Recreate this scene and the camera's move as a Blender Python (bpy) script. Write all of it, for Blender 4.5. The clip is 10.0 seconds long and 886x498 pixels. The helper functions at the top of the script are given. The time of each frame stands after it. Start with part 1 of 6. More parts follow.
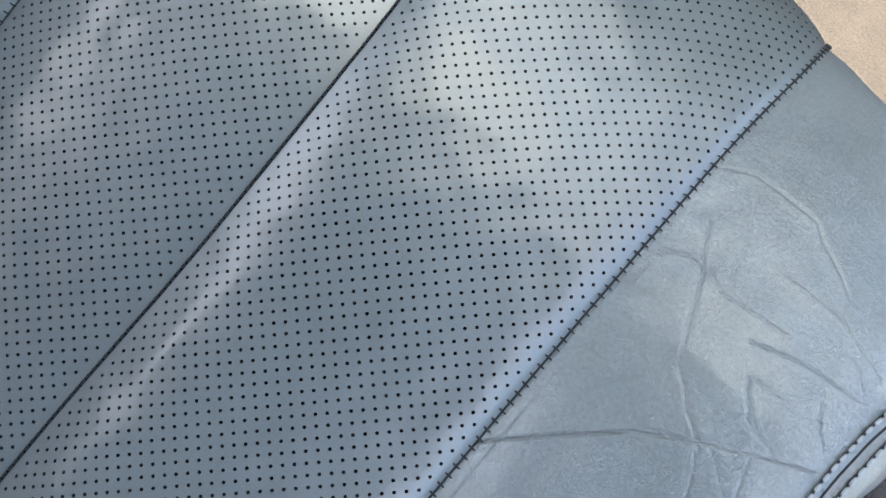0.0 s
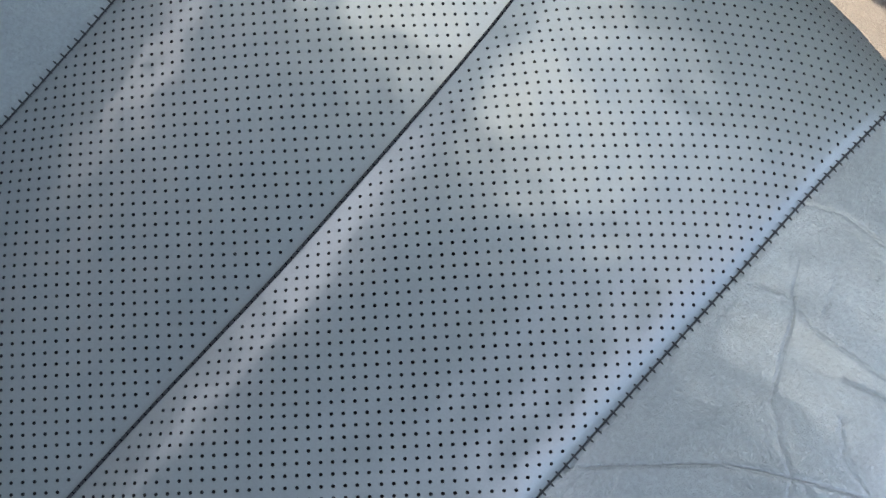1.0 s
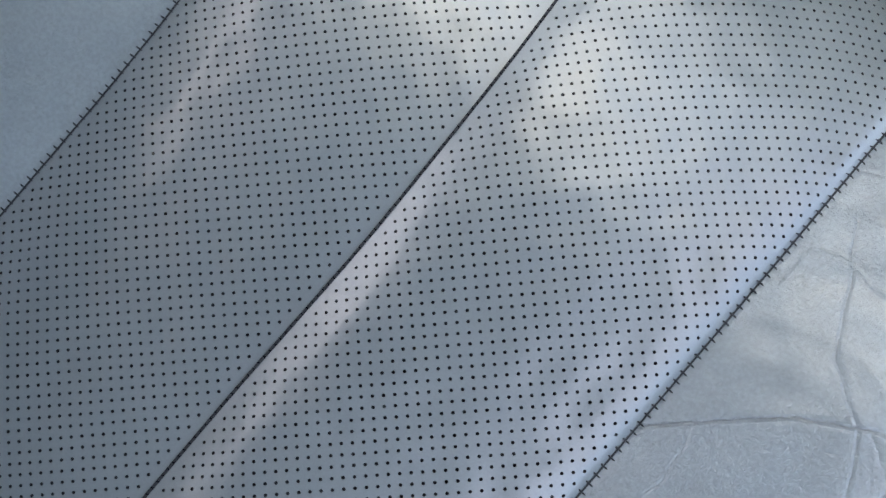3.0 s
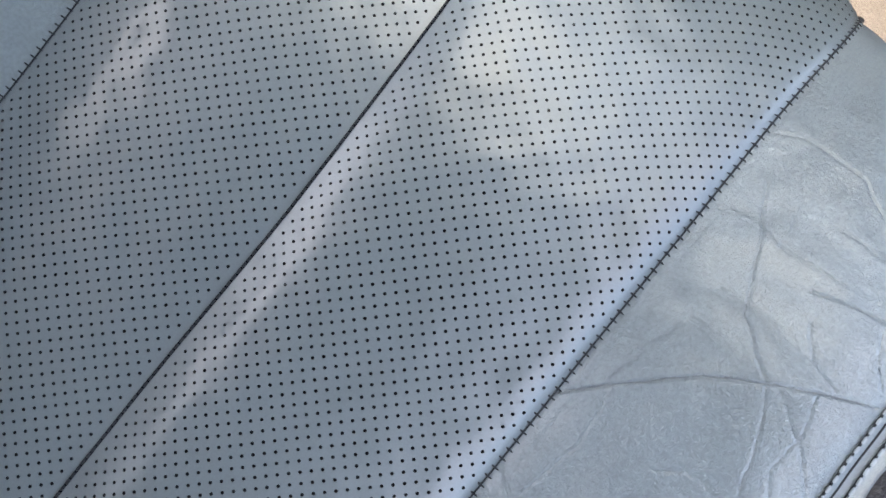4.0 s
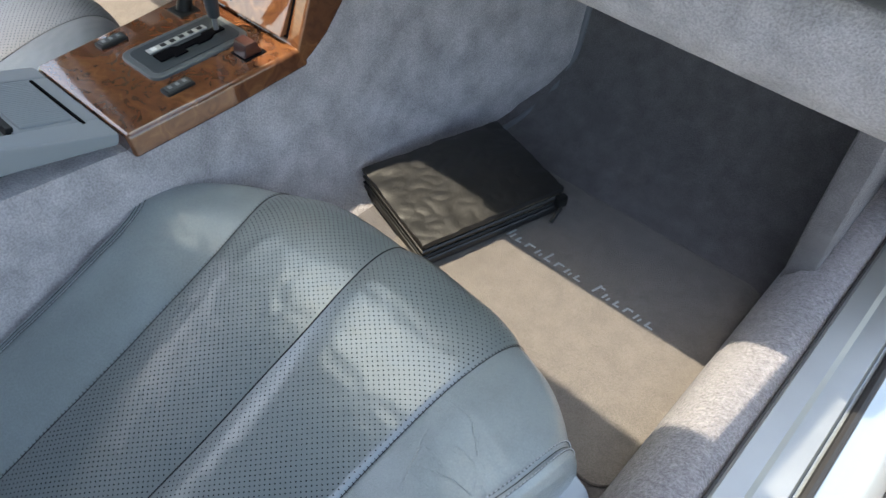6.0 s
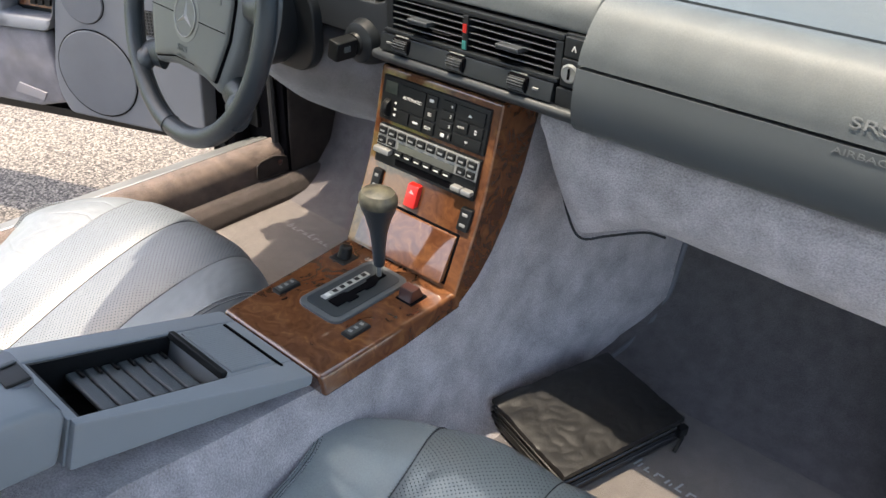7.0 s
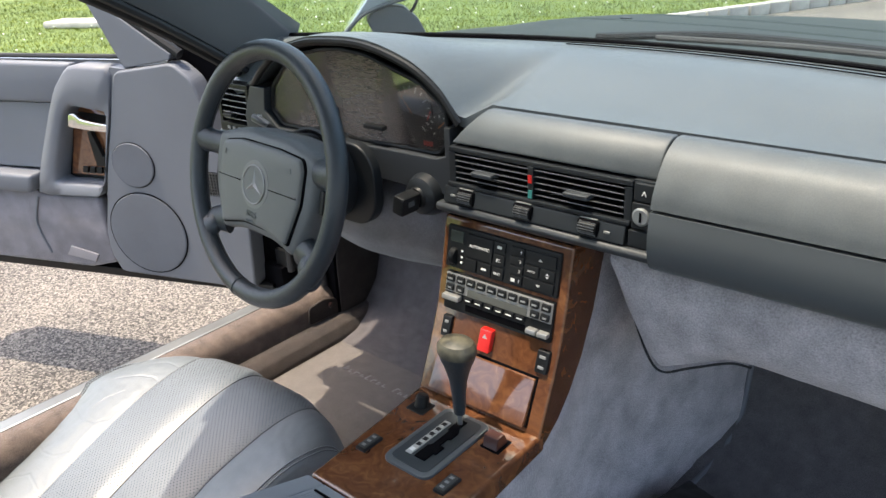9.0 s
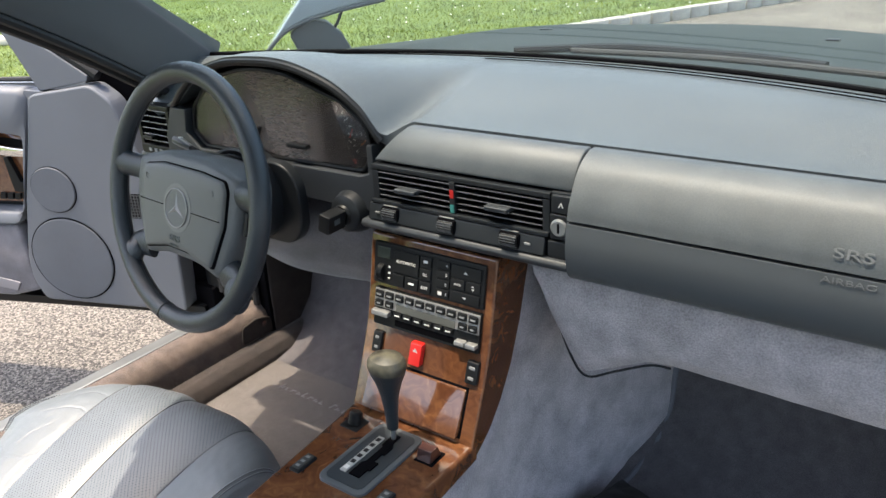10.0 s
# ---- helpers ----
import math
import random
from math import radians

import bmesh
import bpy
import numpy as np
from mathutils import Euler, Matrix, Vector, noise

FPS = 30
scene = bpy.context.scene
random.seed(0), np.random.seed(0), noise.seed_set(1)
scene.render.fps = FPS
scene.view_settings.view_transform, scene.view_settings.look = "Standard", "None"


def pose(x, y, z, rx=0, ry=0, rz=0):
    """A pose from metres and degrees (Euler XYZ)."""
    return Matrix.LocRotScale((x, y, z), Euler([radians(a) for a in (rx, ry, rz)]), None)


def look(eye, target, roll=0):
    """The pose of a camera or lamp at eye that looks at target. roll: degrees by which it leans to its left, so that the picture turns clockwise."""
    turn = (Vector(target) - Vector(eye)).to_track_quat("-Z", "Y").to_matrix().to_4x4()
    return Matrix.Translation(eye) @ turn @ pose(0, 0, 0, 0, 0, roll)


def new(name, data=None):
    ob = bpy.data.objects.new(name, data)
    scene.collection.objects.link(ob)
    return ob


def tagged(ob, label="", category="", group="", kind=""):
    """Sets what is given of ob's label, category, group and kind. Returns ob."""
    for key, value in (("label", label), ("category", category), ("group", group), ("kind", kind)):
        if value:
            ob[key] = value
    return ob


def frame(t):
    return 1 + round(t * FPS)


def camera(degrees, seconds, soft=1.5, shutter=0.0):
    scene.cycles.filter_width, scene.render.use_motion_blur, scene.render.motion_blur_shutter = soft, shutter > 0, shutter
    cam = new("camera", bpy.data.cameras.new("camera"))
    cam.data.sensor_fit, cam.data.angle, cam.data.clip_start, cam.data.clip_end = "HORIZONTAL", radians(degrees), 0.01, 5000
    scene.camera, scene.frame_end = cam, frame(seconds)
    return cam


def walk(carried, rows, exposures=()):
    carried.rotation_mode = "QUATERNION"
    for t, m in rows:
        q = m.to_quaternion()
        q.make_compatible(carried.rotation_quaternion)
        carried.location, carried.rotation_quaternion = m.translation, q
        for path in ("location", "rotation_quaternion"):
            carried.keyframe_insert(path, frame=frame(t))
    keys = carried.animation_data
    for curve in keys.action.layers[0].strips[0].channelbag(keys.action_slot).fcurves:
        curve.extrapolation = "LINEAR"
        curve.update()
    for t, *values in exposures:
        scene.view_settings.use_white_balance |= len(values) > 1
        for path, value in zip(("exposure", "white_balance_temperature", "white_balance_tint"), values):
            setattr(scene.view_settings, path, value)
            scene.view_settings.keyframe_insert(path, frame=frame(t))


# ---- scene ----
cam = camera(59.5, 10.0)
PATH = [
    (0, (0.528, -0.519, 0.697), (0.19, 0.176, -1.147), 14.4),
    (0.5, (0.481, -0.554, 0.689), (0.144, 0.267, -1.103), 19.3),
    (1, (0.491, -0.545, 0.695), (0.163, 0.195, -1.134), 18.8),
    (1.5, (0.466, -0.564, 0.686), (0.141, 0.177, -1.143), 19.3),
    (2, (0.48, -0.558, 0.707), (0.137, 0.131, -1.139), 16.4),
    (2.5, (0.467, -0.573, 0.705), (0.138, 0.116, -1.143), 16.7),
    (4, (0.502, -0.56, 0.707), (0.238, 0.149, -1.145), 18.4),
    (4.3, (0.52, -0.555, 0.704), (0.238, 0.163, -1.142), 17.0),
    (4.5, (0.549, -0.56, 0.701), (0.272, 0.208, -1.126), 17.9),
    (4.7, (0.587, -0.558, 0.704), (0.31, 0.205, -1.124), 16.4),
    (5, (0.672, -0.571, 0.742), (0.314, 0.214, -1.063), 10.3),
    (5.2, (0.689, -0.557, 0.769), (0.267, 0.279, -0.998), 8.5),
    (5.5, (0.726, -0.556, 0.857), (0.151, 0.324, -0.844), 4.1),
    (5.8, (0.78, -0.586, 0.99), (0.019, 0.4, -0.575), 2.6),
    (6, (0.804, -0.612, 1.055), (-0.087, 0.429, -0.402), 1.9),
    (6.2, (0.799, -0.64, 1.09), (-0.192, 0.466, -0.25), 2.0),
    (7.3, (0.626, -0.817, 1.143), (-0.481, 0.511, 0.137), 1.5),
    (7.5, (0.613, -0.828, 1.15), (-0.511, 0.507, 0.172), 0.8),
    (8, (0.595, -0.838, 1.172), (-0.577, 0.509, 0.271), -0.9),
    (8.5, (0.591, -0.833, 1.19), (-0.612, 0.526, 0.351), -2.1),
    (9, (0.6, -0.828, 1.188), (-0.613, 0.546, 0.386), -2.9),
    (9.5, (0.597, -0.819, 1.187), (-0.582, 0.589, 0.394), -3.4),
    (10, (0.622, -0.819, 1.202), (-0.476, 0.653, 0.41), -3.4),
]
# exposure in stops, white balance in kelvin and tint
EXPOSURES = [(0, 2.68, 7600, 8), (1, 2.68, 7650, 8.5), (2, 2.82, 7850, 11.5), (4.5, 2.86, 7900, 11.5), (5.0, 2.78, 7850, 10), (5.4, 2.55, 7050, 0), (5.8, 2.38, 7150, 2), (6.2, 2.2, 7400, 8), (7.3, 2.14, 7250, 11), (8.3, 1.97, 7100, 10), (10, 1.88, 7050, 9.5)]
walk(cam, [(t, look(eye, target, roll)) for t, eye, target, roll in PATH], EXPOSURES)

# ---- world, sun ----
world = bpy.data.worlds.new("sky")
scene.world = world
world.use_nodes = True
wn = world.node_tree.nodes
sky = wn.new("ShaderNodeTexSky")
sky.sky_type, sky.sun_disc = "NISHITA", False
sky.sun_elevation, sky.sun_rotation = radians(72), radians(240)
sky.dust_density, sky.ozone_density, sky.air_density = 3.0, 0.7, 1.0
wn["Background"].inputs[1].default_value = 0.15
world.node_tree.links.new(sky.outputs[0], wn["Background"].inputs[0])
sun_data = bpy.data.lights.new("sun", "SUN")
sun_data.energy, sun_data.angle, sun_data.color = 1.75, radians(0.6), (1.0, 0.91, 0.80)
sun = new("sun", sun_data)
SUN_WAY = Vector((0.2, 0.14, -1.0))
sun.matrix_world = look((0, 0, 5), Vector((0, 0, 5)) + SUN_WAY)


# ---- mesh helpers ----
def bm_box(bm, x0, x1, y0, y1, z0, z1, bevel=0.0, seg=2):
    vs = [bm.verts.new((x, y, z)) for z in (z0, z1) for y in (y0, y1) for x in (x0, x1)]
    fs = [bm.faces.new([vs[i] for i in q]) for q in ((0, 2, 3, 1), (4, 5, 7, 6), (0, 1, 5, 4), (2, 6, 7, 3), (0, 4, 6, 2), (1, 3, 7, 5))]
    if bevel:
        es = list({e for f in fs for e in f.edges})
        bmesh.ops.bevel(bm, geom=es, offset=bevel, segments=seg, profile=0.5, affect="EDGES")
    return bm


def box(x0, x1, y0, y1, z0, z1, bevel=0.0, seg=2):
    return bm_box(bmesh.new(), x0, x1, y0, y1, z0, z1, bevel, seg)


def sheet(fn, nu, nv, thick=0.0, closed_u=False):
    """A surface from fn(u, v), u and v from 0 to 1; thick gives it a back."""
    bm = bmesh.new()
    rows = [[bm.verts.new(fn(i / nu, j / nv)) for i in range(nu if closed_u else nu + 1)] for j in range(nv + 1)]
    for j in range(nv):
        for i in range(nu):
            k = (i + 1) % nu if closed_u else i + 1
            bm.faces.new((rows[j][i], rows[j][k], rows[j + 1][k], rows[j + 1][i]))
    if thick:
        bmesh.ops.recalc_face_normals(bm, faces=bm.faces)
        bmesh.ops.solidify(bm, geom=list(bm.faces), thickness=thick)
    return bm


def prism(points, axis, a, b, bevel=0.0, seg=2):
    """A closed outline swept along an axis. Outline in (y, z) for x, (x, z) for y, (x, y) for z."""
    bm = bmesh.new()
    put = {"x": lambda p, t: (t, p[0], p[1]), "y": lambda p, t: (p[0], t, p[1]), "z": lambda p, t: (p[0], p[1], t)}[axis]
    lo, hi = [bm.verts.new(put(p, a)) for p in points], [bm.verts.new(put(p, b)) for p in points]
    n = len(points)
    bm.faces.new(lo[::-1]), bm.faces.new(hi)
    for i in range(n):
        bm.faces.new((lo[i], lo[(i + 1) % n], hi[(i + 1) % n], hi[i]))
    bmesh.ops.recalc_face_normals(bm, faces=bm.faces)
    if bevel:
        bmesh.ops.bevel(bm, geom=list(bm.edges), offset=bevel, segments=seg, profile=0.5, affect="EDGES")
    return bm


def tube(path, radius, sides=8, closed=False):
    """A round bar along points; radius a number or one per point."""
    bm = bmesh.new()
    pts = [Vector(p) for p in path]
    n, rings, side = len(pts), [], None
    for i, p in enumerate(pts):
        a = pts[(i - 1) % n] if closed or i else p
        b = pts[(i + 1) % n] if closed or i < n - 1 else p
        way = (b - a).normalized()
        if side is None:
            side = way.orthogonal().normalized()
        side = (side - way * side.dot(way)).normalized()
        up = way.cross(side)
        r = radius[i] if isinstance(radius, (list, tuple)) else radius
        rings.append([bm.verts.new(p + r * (math.cos(k * math.tau / sides) * side + math.sin(k * math.tau / sides) * up)) for k in range(sides)])
    for i in range(n if closed else n - 1):
        a, b = rings[i], rings[(i + 1) % n]
        for k in range(sides):
            bm.faces.new((a[k], a[(k + 1) % sides], b[(k + 1) % sides], b[k]))
    if not closed:
        bm.faces.new(rings[0][::-1]), bm.faces.new(rings[-1])
    bmesh.ops.recalc_face_normals(bm, faces=bm.faces)
    return bm


def lathe(profile, sides=32):
    """(radius, height) pairs turned about z."""
    bm = bmesh.new()
    rings = [[bm.verts.new((r * math.cos(k * math.tau / sides), r * math.sin(k * math.tau / sides), h)) for k in range(sides)] for r, h in profile]
    for a, b in zip(rings, rings[1:]):
        for k in range(sides):
            bm.faces.new((a[k], a[(k + 1) % sides], b[(k + 1) % sides], b[k]))
    if profile[0][0] > 1e-5:
        bm.faces.new(rings[0][::-1])
    if profile[-1][0] > 1e-5:
        bm.faces.new(rings[-1])
    bmesh.ops.remove_doubles(bm, verts=bm.verts, dist=1e-6)
    bmesh.ops.recalc_face_normals(bm, faces=bm.faces)
    return bm


def moved(bm, m):
    bm.transform(m)
    return bm


def joined(*bms):
    out = bms[0]
    for b in bms[1:]:
        me = bpy.data.meshes.new("tmp")
        b.to_mesh(me)
        out.from_mesh(me)
        bpy.data.meshes.remove(me)
        b.free()
    return out


def spline(points, n=6):
    """Catmull-Rom through the points, n steps a span."""
    p = [Vector(q) for q in points]
    p = [2 * p[0] - p[1]] + p + [2 * p[-1] - p[-2]]
    out = []
    for i in range(1, len(p) - 2):
        for k in range(n):
            t = k / n
            a, b, c, d = p[i - 1 : i + 3]
            out.append(0.5 * (2 * b + (c - a) * t + (2 * a - 5 * b + 4 * c - d) * t * t + (3 * b - a - 3 * c + d) * t**3))
    return out + [p[-2]]


def smooth(me, on=True):
    for f in me.polygons:
        f.use_smooth = on
    return me


def mesh_of(name, bm, material, angle=35):
    me = bpy.data.meshes.new(name)
    bm.normal_update()
    for e in bm.edges:
        e.smooth = len(e.link_faces) == 2 and e.calc_face_angle(0) < radians(angle)
    for f in bm.faces:
        f.smooth = True
    bm.to_mesh(me)
    bm.free()
    me.materials.append(material)
    return me


def part(name, bm, material, parent, label="", angle=35):
    ob = new(name, mesh_of(name, bm, material, angle))
    ob.parent = parent
    if angle <= 50 and len(ob.data.polygons) < 3000:
        ob.modifiers.new("even_normals", "WEIGHTED_NORMAL").keep_sharp = True
    return tagged(ob, label)


EMBOSS_TONE = (0.13, 0.14, 0.145)


def thing(name, label, category, place=(0, 0, 0), turn=(0, 0, 0), group="", kind=""):
    ob = new(name)
    ob.empty_display_size = 0.05
    ob.matrix_world = pose(*place, *turn)
    return tagged(ob, label, category, group, kind)


def solo(name, bm, material, label, category="", kind="", group="", angle=35):
    return tagged(new(name, mesh_of(name, bm, material, angle)), label, category, group, kind)


def ring_outline(x0, x1, y0, y1, r, n=5):
    pts = []
    for cx, cy, a0 in ((x1 - r, y1 - r, 0), (x0 + r, y1 - r, 90), (x0 + r, y0 + r, 180), (x1 - r, y0 + r, 270)):
        pts += [(cx + r * math.cos(math.radians(a0 + 90 * k / n)), cy + r * math.sin(math.radians(a0 + 90 * k / n))) for k in range(n + 1)]
    return pts


def rounded(points, r=0.012, n=4):
    out, k = [], len(points)
    for i in range(k):
        a, b, c = (Vector((*points[(i + j) % k], 0)) for j in (-1, 0, 1))
        p, q = b + (a - b).normalized() * r, b + (c - b).normalized() * r
        for t in range(n + 1):
            t /= n
            s = p * (1 - t) ** 2 + b * 2 * t * (1 - t) + q * t * t
            out.append((s.x, s.y))
    return out


# ---- materials ----
def mat(name, color, rough=0.5, metal=0.0, spots=0.12, scale=6.0, grain=400.0, bump=0.1, bump_mm=0.4, coat=0.0, sheen=0.0, spec=0.5, tint=None, wrinkle=0.0, wrinkle_scale=60.0, fleck=0.0):
    """A surface with soft stains, fine grain and relief at real size."""
    m = bpy.data.materials.new(name)
    m.use_nodes = True
    nt = m.node_tree
    n, l = nt.nodes, nt.links
    b = n["Principled BSDF"]
    b.inputs["Roughness"].default_value = rough
    b.inputs["Metallic"].default_value = metal
    b.inputs["Coat Weight"].default_value = coat
    b.inputs["Sheen Weight"].default_value = sheen
    b.inputs["Specular IOR Level"].default_value = spec
    tc = n.new("ShaderNodeTexCoord")
    big = n.new("ShaderNodeTexNoise")
    big.inputs["Scale"].default_value, big.inputs["Detail"].default_value = scale, 5
    l.new(tc.outputs["Object"], big.inputs["Vector"])
    mix = n.new("ShaderNodeMix")
    mix.data_type = "RGBA"
    dark = [c * (1 - spots) for c in color]
    lite = [min(1, c * (1 + spots)) for c in (tint or color)]
    ramp = n.new("ShaderNodeMapRange")
    ramp.inputs["From Min"].default_value, ramp.inputs["From Max"].default_value = 0.3, 0.7
    l.new(big.outputs[0], ramp.inputs[0])
    l.new(ramp.outputs[0], mix.inputs[0])
    mix.inputs[6].default_value, mix.inputs[7].default_value = (*dark, 1), (*lite, 1)
    fine = n.new("ShaderNodeTexNoise")
    fine.inputs["Scale"].default_value, fine.inputs["Detail"].default_value = grain, 7
    l.new(tc.outputs["Object"], fine.inputs["Vector"])
    dot = n.new("ShaderNodeMapRange")
    dot.inputs["From Min"].default_value, dot.inputs["From Max"].default_value = 0.35, 0.65
    dot.inputs["To Min"].default_value, dot.inputs["To Max"].default_value = 1 - fleck, 1 + fleck
    l.new(fine.outputs[0], dot.inputs[0])
    tone = n.new("ShaderNodeVectorMath")
    tone.operation = "SCALE"
    l.new(mix.outputs[2], tone.inputs[0]), l.new(dot.outputs[0], tone.inputs["Scale"])
    l.new(tone.outputs[0], b.inputs["Base Color"])
    height = fine.outputs[0]
    if wrinkle:
        vo = n.new("ShaderNodeTexVoronoi")
        vo.feature, vo.inputs["Scale"].default_value = "DISTANCE_TO_EDGE", wrinkle_scale
        warp = n.new("ShaderNodeTexNoise")
        warp.inputs["Scale"].default_value = wrinkle_scale * 0.3
        l.new(tc.outputs["Object"], warp.inputs["Vector"])
        add = n.new("ShaderNodeMixRGB")
        add.blend_type, add.inputs[0].default_value = "ADD", 0.03
        l.new(tc.outputs["Object"], add.inputs[1]), l.new(warp.outputs[1], add.inputs[2])
        l.new(add.outputs[0], vo.inputs["Vector"])
        mr = n.new("ShaderNodeMapRange")
        mr.inputs["From Max"].default_value, mr.inputs["To Max"].default_value = 0.12, wrinkle
        l.new(vo.outputs["Distance"], mr.inputs[0])
        plus = n.new("ShaderNodeMath")
        l.new(mr.outputs[0], plus.inputs[0]), l.new(fine.outputs[0], plus.inputs[1])
        height = plus.outputs[0]
    bp = n.new("ShaderNodeBump")
    bp.inputs["Strength"].default_value, bp.inputs["Distance"].default_value = bump, bump_mm / 1000
    l.new(height, bp.inputs["Height"])
    l.new(bp.outputs[0], b.inputs["Normal"])
    rr = n.new("ShaderNodeMapRange")
    rr.inputs["To Min"].default_value, rr.inputs["To Max"].default_value = max(0.02, rough - 0.07), min(1, rough + 0.07)
    l.new(big.outputs[0], rr.inputs[0])
    l.new(rr.outputs[0], b.inputs["Roughness"])
    return m


LEATHER = mat("grey_leather", (0.250, 0.291, 0.300), 0.33, spec=1.0, coat=0.8, bump=1.0, grain=520, bump_mm=0.6, fleck=0.08, scale=14, spots=0.12, wrinkle=0.45, wrinkle_scale=520)
PERF = mat("perforated_leather", (0.142, 0.168, 0.174), 0.30, spec=1.0, coat=1.0, fleck=0.05, bump=0.2, grain=1200, wrinkle=0.3, wrinkle_scale=700, scale=9, spots=0.07)
for m in (LEATHER, PERF):
    m.node_tree.nodes["Principled BSDF"].inputs["Coat Roughness"].default_value = 0.23
# Passenger leather copied darker and duller, so sun glare is held down by colour.
TONED = mat("glare_toned_leather", (0.142, 0.162, 0.175), 0.42, spec=0.7, bump=0.5, grain=420, bump_mm=0.5, scale=9, spots=0.08, fleck=0.05)
TONEDPERF = mat("glare_toned_perforated_leather", (0.132, 0.152, 0.168), 0.42, spec=0.7, bump=0.3, grain=900, scale=9, spots=0.08, fleck=0.05)
HOLE = mat("hole_dark", (0.010, 0.011, 0.013), 0.9)
THREAD = mat("black_thread", (0.02, 0.022, 0.025), 0.8)
PALE_THREAD = mat("pale_thread", (0.37, 0.40, 0.42), 0.8)
PLASTIC = mat("grey_plastic", (0.235, 0.256, 0.272), 0.46, bump=0.15, grain=1500, spots=0.06)
DOORVINYL = mat("door_vinyl", (0.145, 0.155, 0.175), 0.5, bump=0.2, grain=1300, spots=0.05, wrinkle=0.3, wrinkle_scale=600)
DASH = mat("dash_vinyl", (0.066, 0.076, 0.082), 0.40, bump=0.3, grain=1300, wrinkle=0.8, wrinkle_scale=380, spots=0.06)
DASHTOP = mat("dash_top_vinyl", (0.078, 0.091, 0.097), 0.36, bump=0.5, grain=900, wrinkle=0.8, wrinkle_scale=260, spots=0.10, fleck=0.06)
WHEELSKIN = mat("wheel_leather", (0.022, 0.030, 0.037), 0.34, spec=0.55, bump=0.3, grain=1400, wrinkle=0.5, wrinkle_scale=700, spots=0.1)
PAD = mat("airbag_pad_vinyl", (0.125, 0.132, 0.128), 0.5, bump=0.3, grain=1600, wrinkle=0.4, wrinkle_scale=800, spots=0.05)
PADEDGE = mat("hub_vinyl", (0.105, 0.115, 0.118), 0.45, bump=0.3, grain=1600, wrinkle=0.4, wrinkle_scale=800, spots=0.08)
EMBOSSPAD = mat("smooth_hub_vinyl", (0.17, 0.175, 0.17), 0.42, bump=0.1, grain=1500, spots=0.06)
BLACK = mat("black_plastic", (0.009, 0.010, 0.011), 0.42, spec=0.24, bump=0.08, grain=1500, spots=0.08)
LIP = mat("dark_lip_vinyl", (0.034, 0.039, 0.044), 0.5, spec=0.4, bump=0.25, grain=1500, spots=0.1)
TRIM = mat("soft_black_trim", (0.014, 0.017, 0.020), 0.4, spec=0.36, bump=0.15, grain=1500, spots=0.1)
SLAT = mat("louvre_grey", (0.085, 0.092, 0.098), 0.28, spec=0.7, bump=0.05, spots=0.05)
DEEP = mat("deep_black", (0.004, 0.004, 0.005), 0.8, spec=0.02)
GRILLE = mat("speaker_cloth", (0.115, 0.124, 0.142), 0.8, bump=0.8, bump_mm=0.8, grain=900, fleck=0.15)
EMBLEM = mat("emblem_metal", (0.26, 0.26, 0.255), 0.32, metal=0.5)
SATIN = mat("satin_grey_trim", (0.30, 0.30, 0.29), 0.4, metal=0.5, spots=0.08)
WHITE = mat("white_print", (0.72, 0.72, 0.69), 0.6, spots=0.03)
GREYPRINT = mat("grey_print", (0.22, 0.23, 0.23), 0.6, spots=0.03)
RED = mat("red_plastic", (0.60, 0.015, 0.012), 0.3, coat=0.4, spots=0.05)
TEAL = mat("teal_print", (0.03, 0.22, 0.20), 0.5)
ORANGE = mat("orange_print", (0.35, 0.11, 0.02), 0.6)
BROWNKEY = mat("brown_plastic", (0.045, 0.018, 0.015), 0.3, coat=0.4)
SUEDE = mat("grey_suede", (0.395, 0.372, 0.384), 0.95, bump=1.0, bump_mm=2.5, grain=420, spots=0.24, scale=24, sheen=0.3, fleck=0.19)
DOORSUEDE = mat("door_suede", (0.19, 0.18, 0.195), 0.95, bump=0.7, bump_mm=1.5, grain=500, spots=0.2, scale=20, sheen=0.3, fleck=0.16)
CARPET = mat("grey_carpet", (0.145, 0.130, 0.120), 0.98, bump=1.0, bump_mm=2.5, grain=700, spots=0.12, scale=40, sheen=0.2, fleck=0.25)
DARKCARPET = mat("dark_carpet", (0.112, 0.104, 0.108), 0.98, bump=1.0, bump_mm=2.5, grain=700, spots=0.2, scale=40, sheen=0.2, fleck=0.25)
BROWNPILE = mat("brown_pile", (0.145, 0.108, 0.088), 0.98, bump=1.0, bump_mm=3.0, grain=700, spots=0.35, scale=30, sheen=0.2, fleck=0.3)
# Darker copies of the brown pile, with the footwell's shade in their colour.
MIDBROWN = mat("shaded_foot_pile", (0.050, 0.038, 0.033), 0.98, bump=1.0, bump_mm=3.0, grain=600, spots=0.3, scale=25, sheen=0.2, fleck=0.3)
DARKBROWN = mat("shaded_brown_pile", (0.045, 0.036, 0.032), 0.98, bump=1.0, bump_mm=3.0, grain=700, spots=0.3, scale=25)
SILLCARPET = mat("sill_carpet", (0.225, 0.218, 0.238), 0.98, bump=1.0, bump_mm=7, grain=330, spots=0.22, scale=150, sheen=0.3, fleck=0.24)
METAL = mat("brushed_metal", (0.33, 0.345, 0.345), 0.42, metal=0.75, bump=0.05)
CHROME = mat("chrome", (0.75, 0.75, 0.76), 0.08, metal=1.0, bump=0.0)
RUBBER = mat("black_rubber", (0.018, 0.018, 0.019), 0.6, bump=0.15)
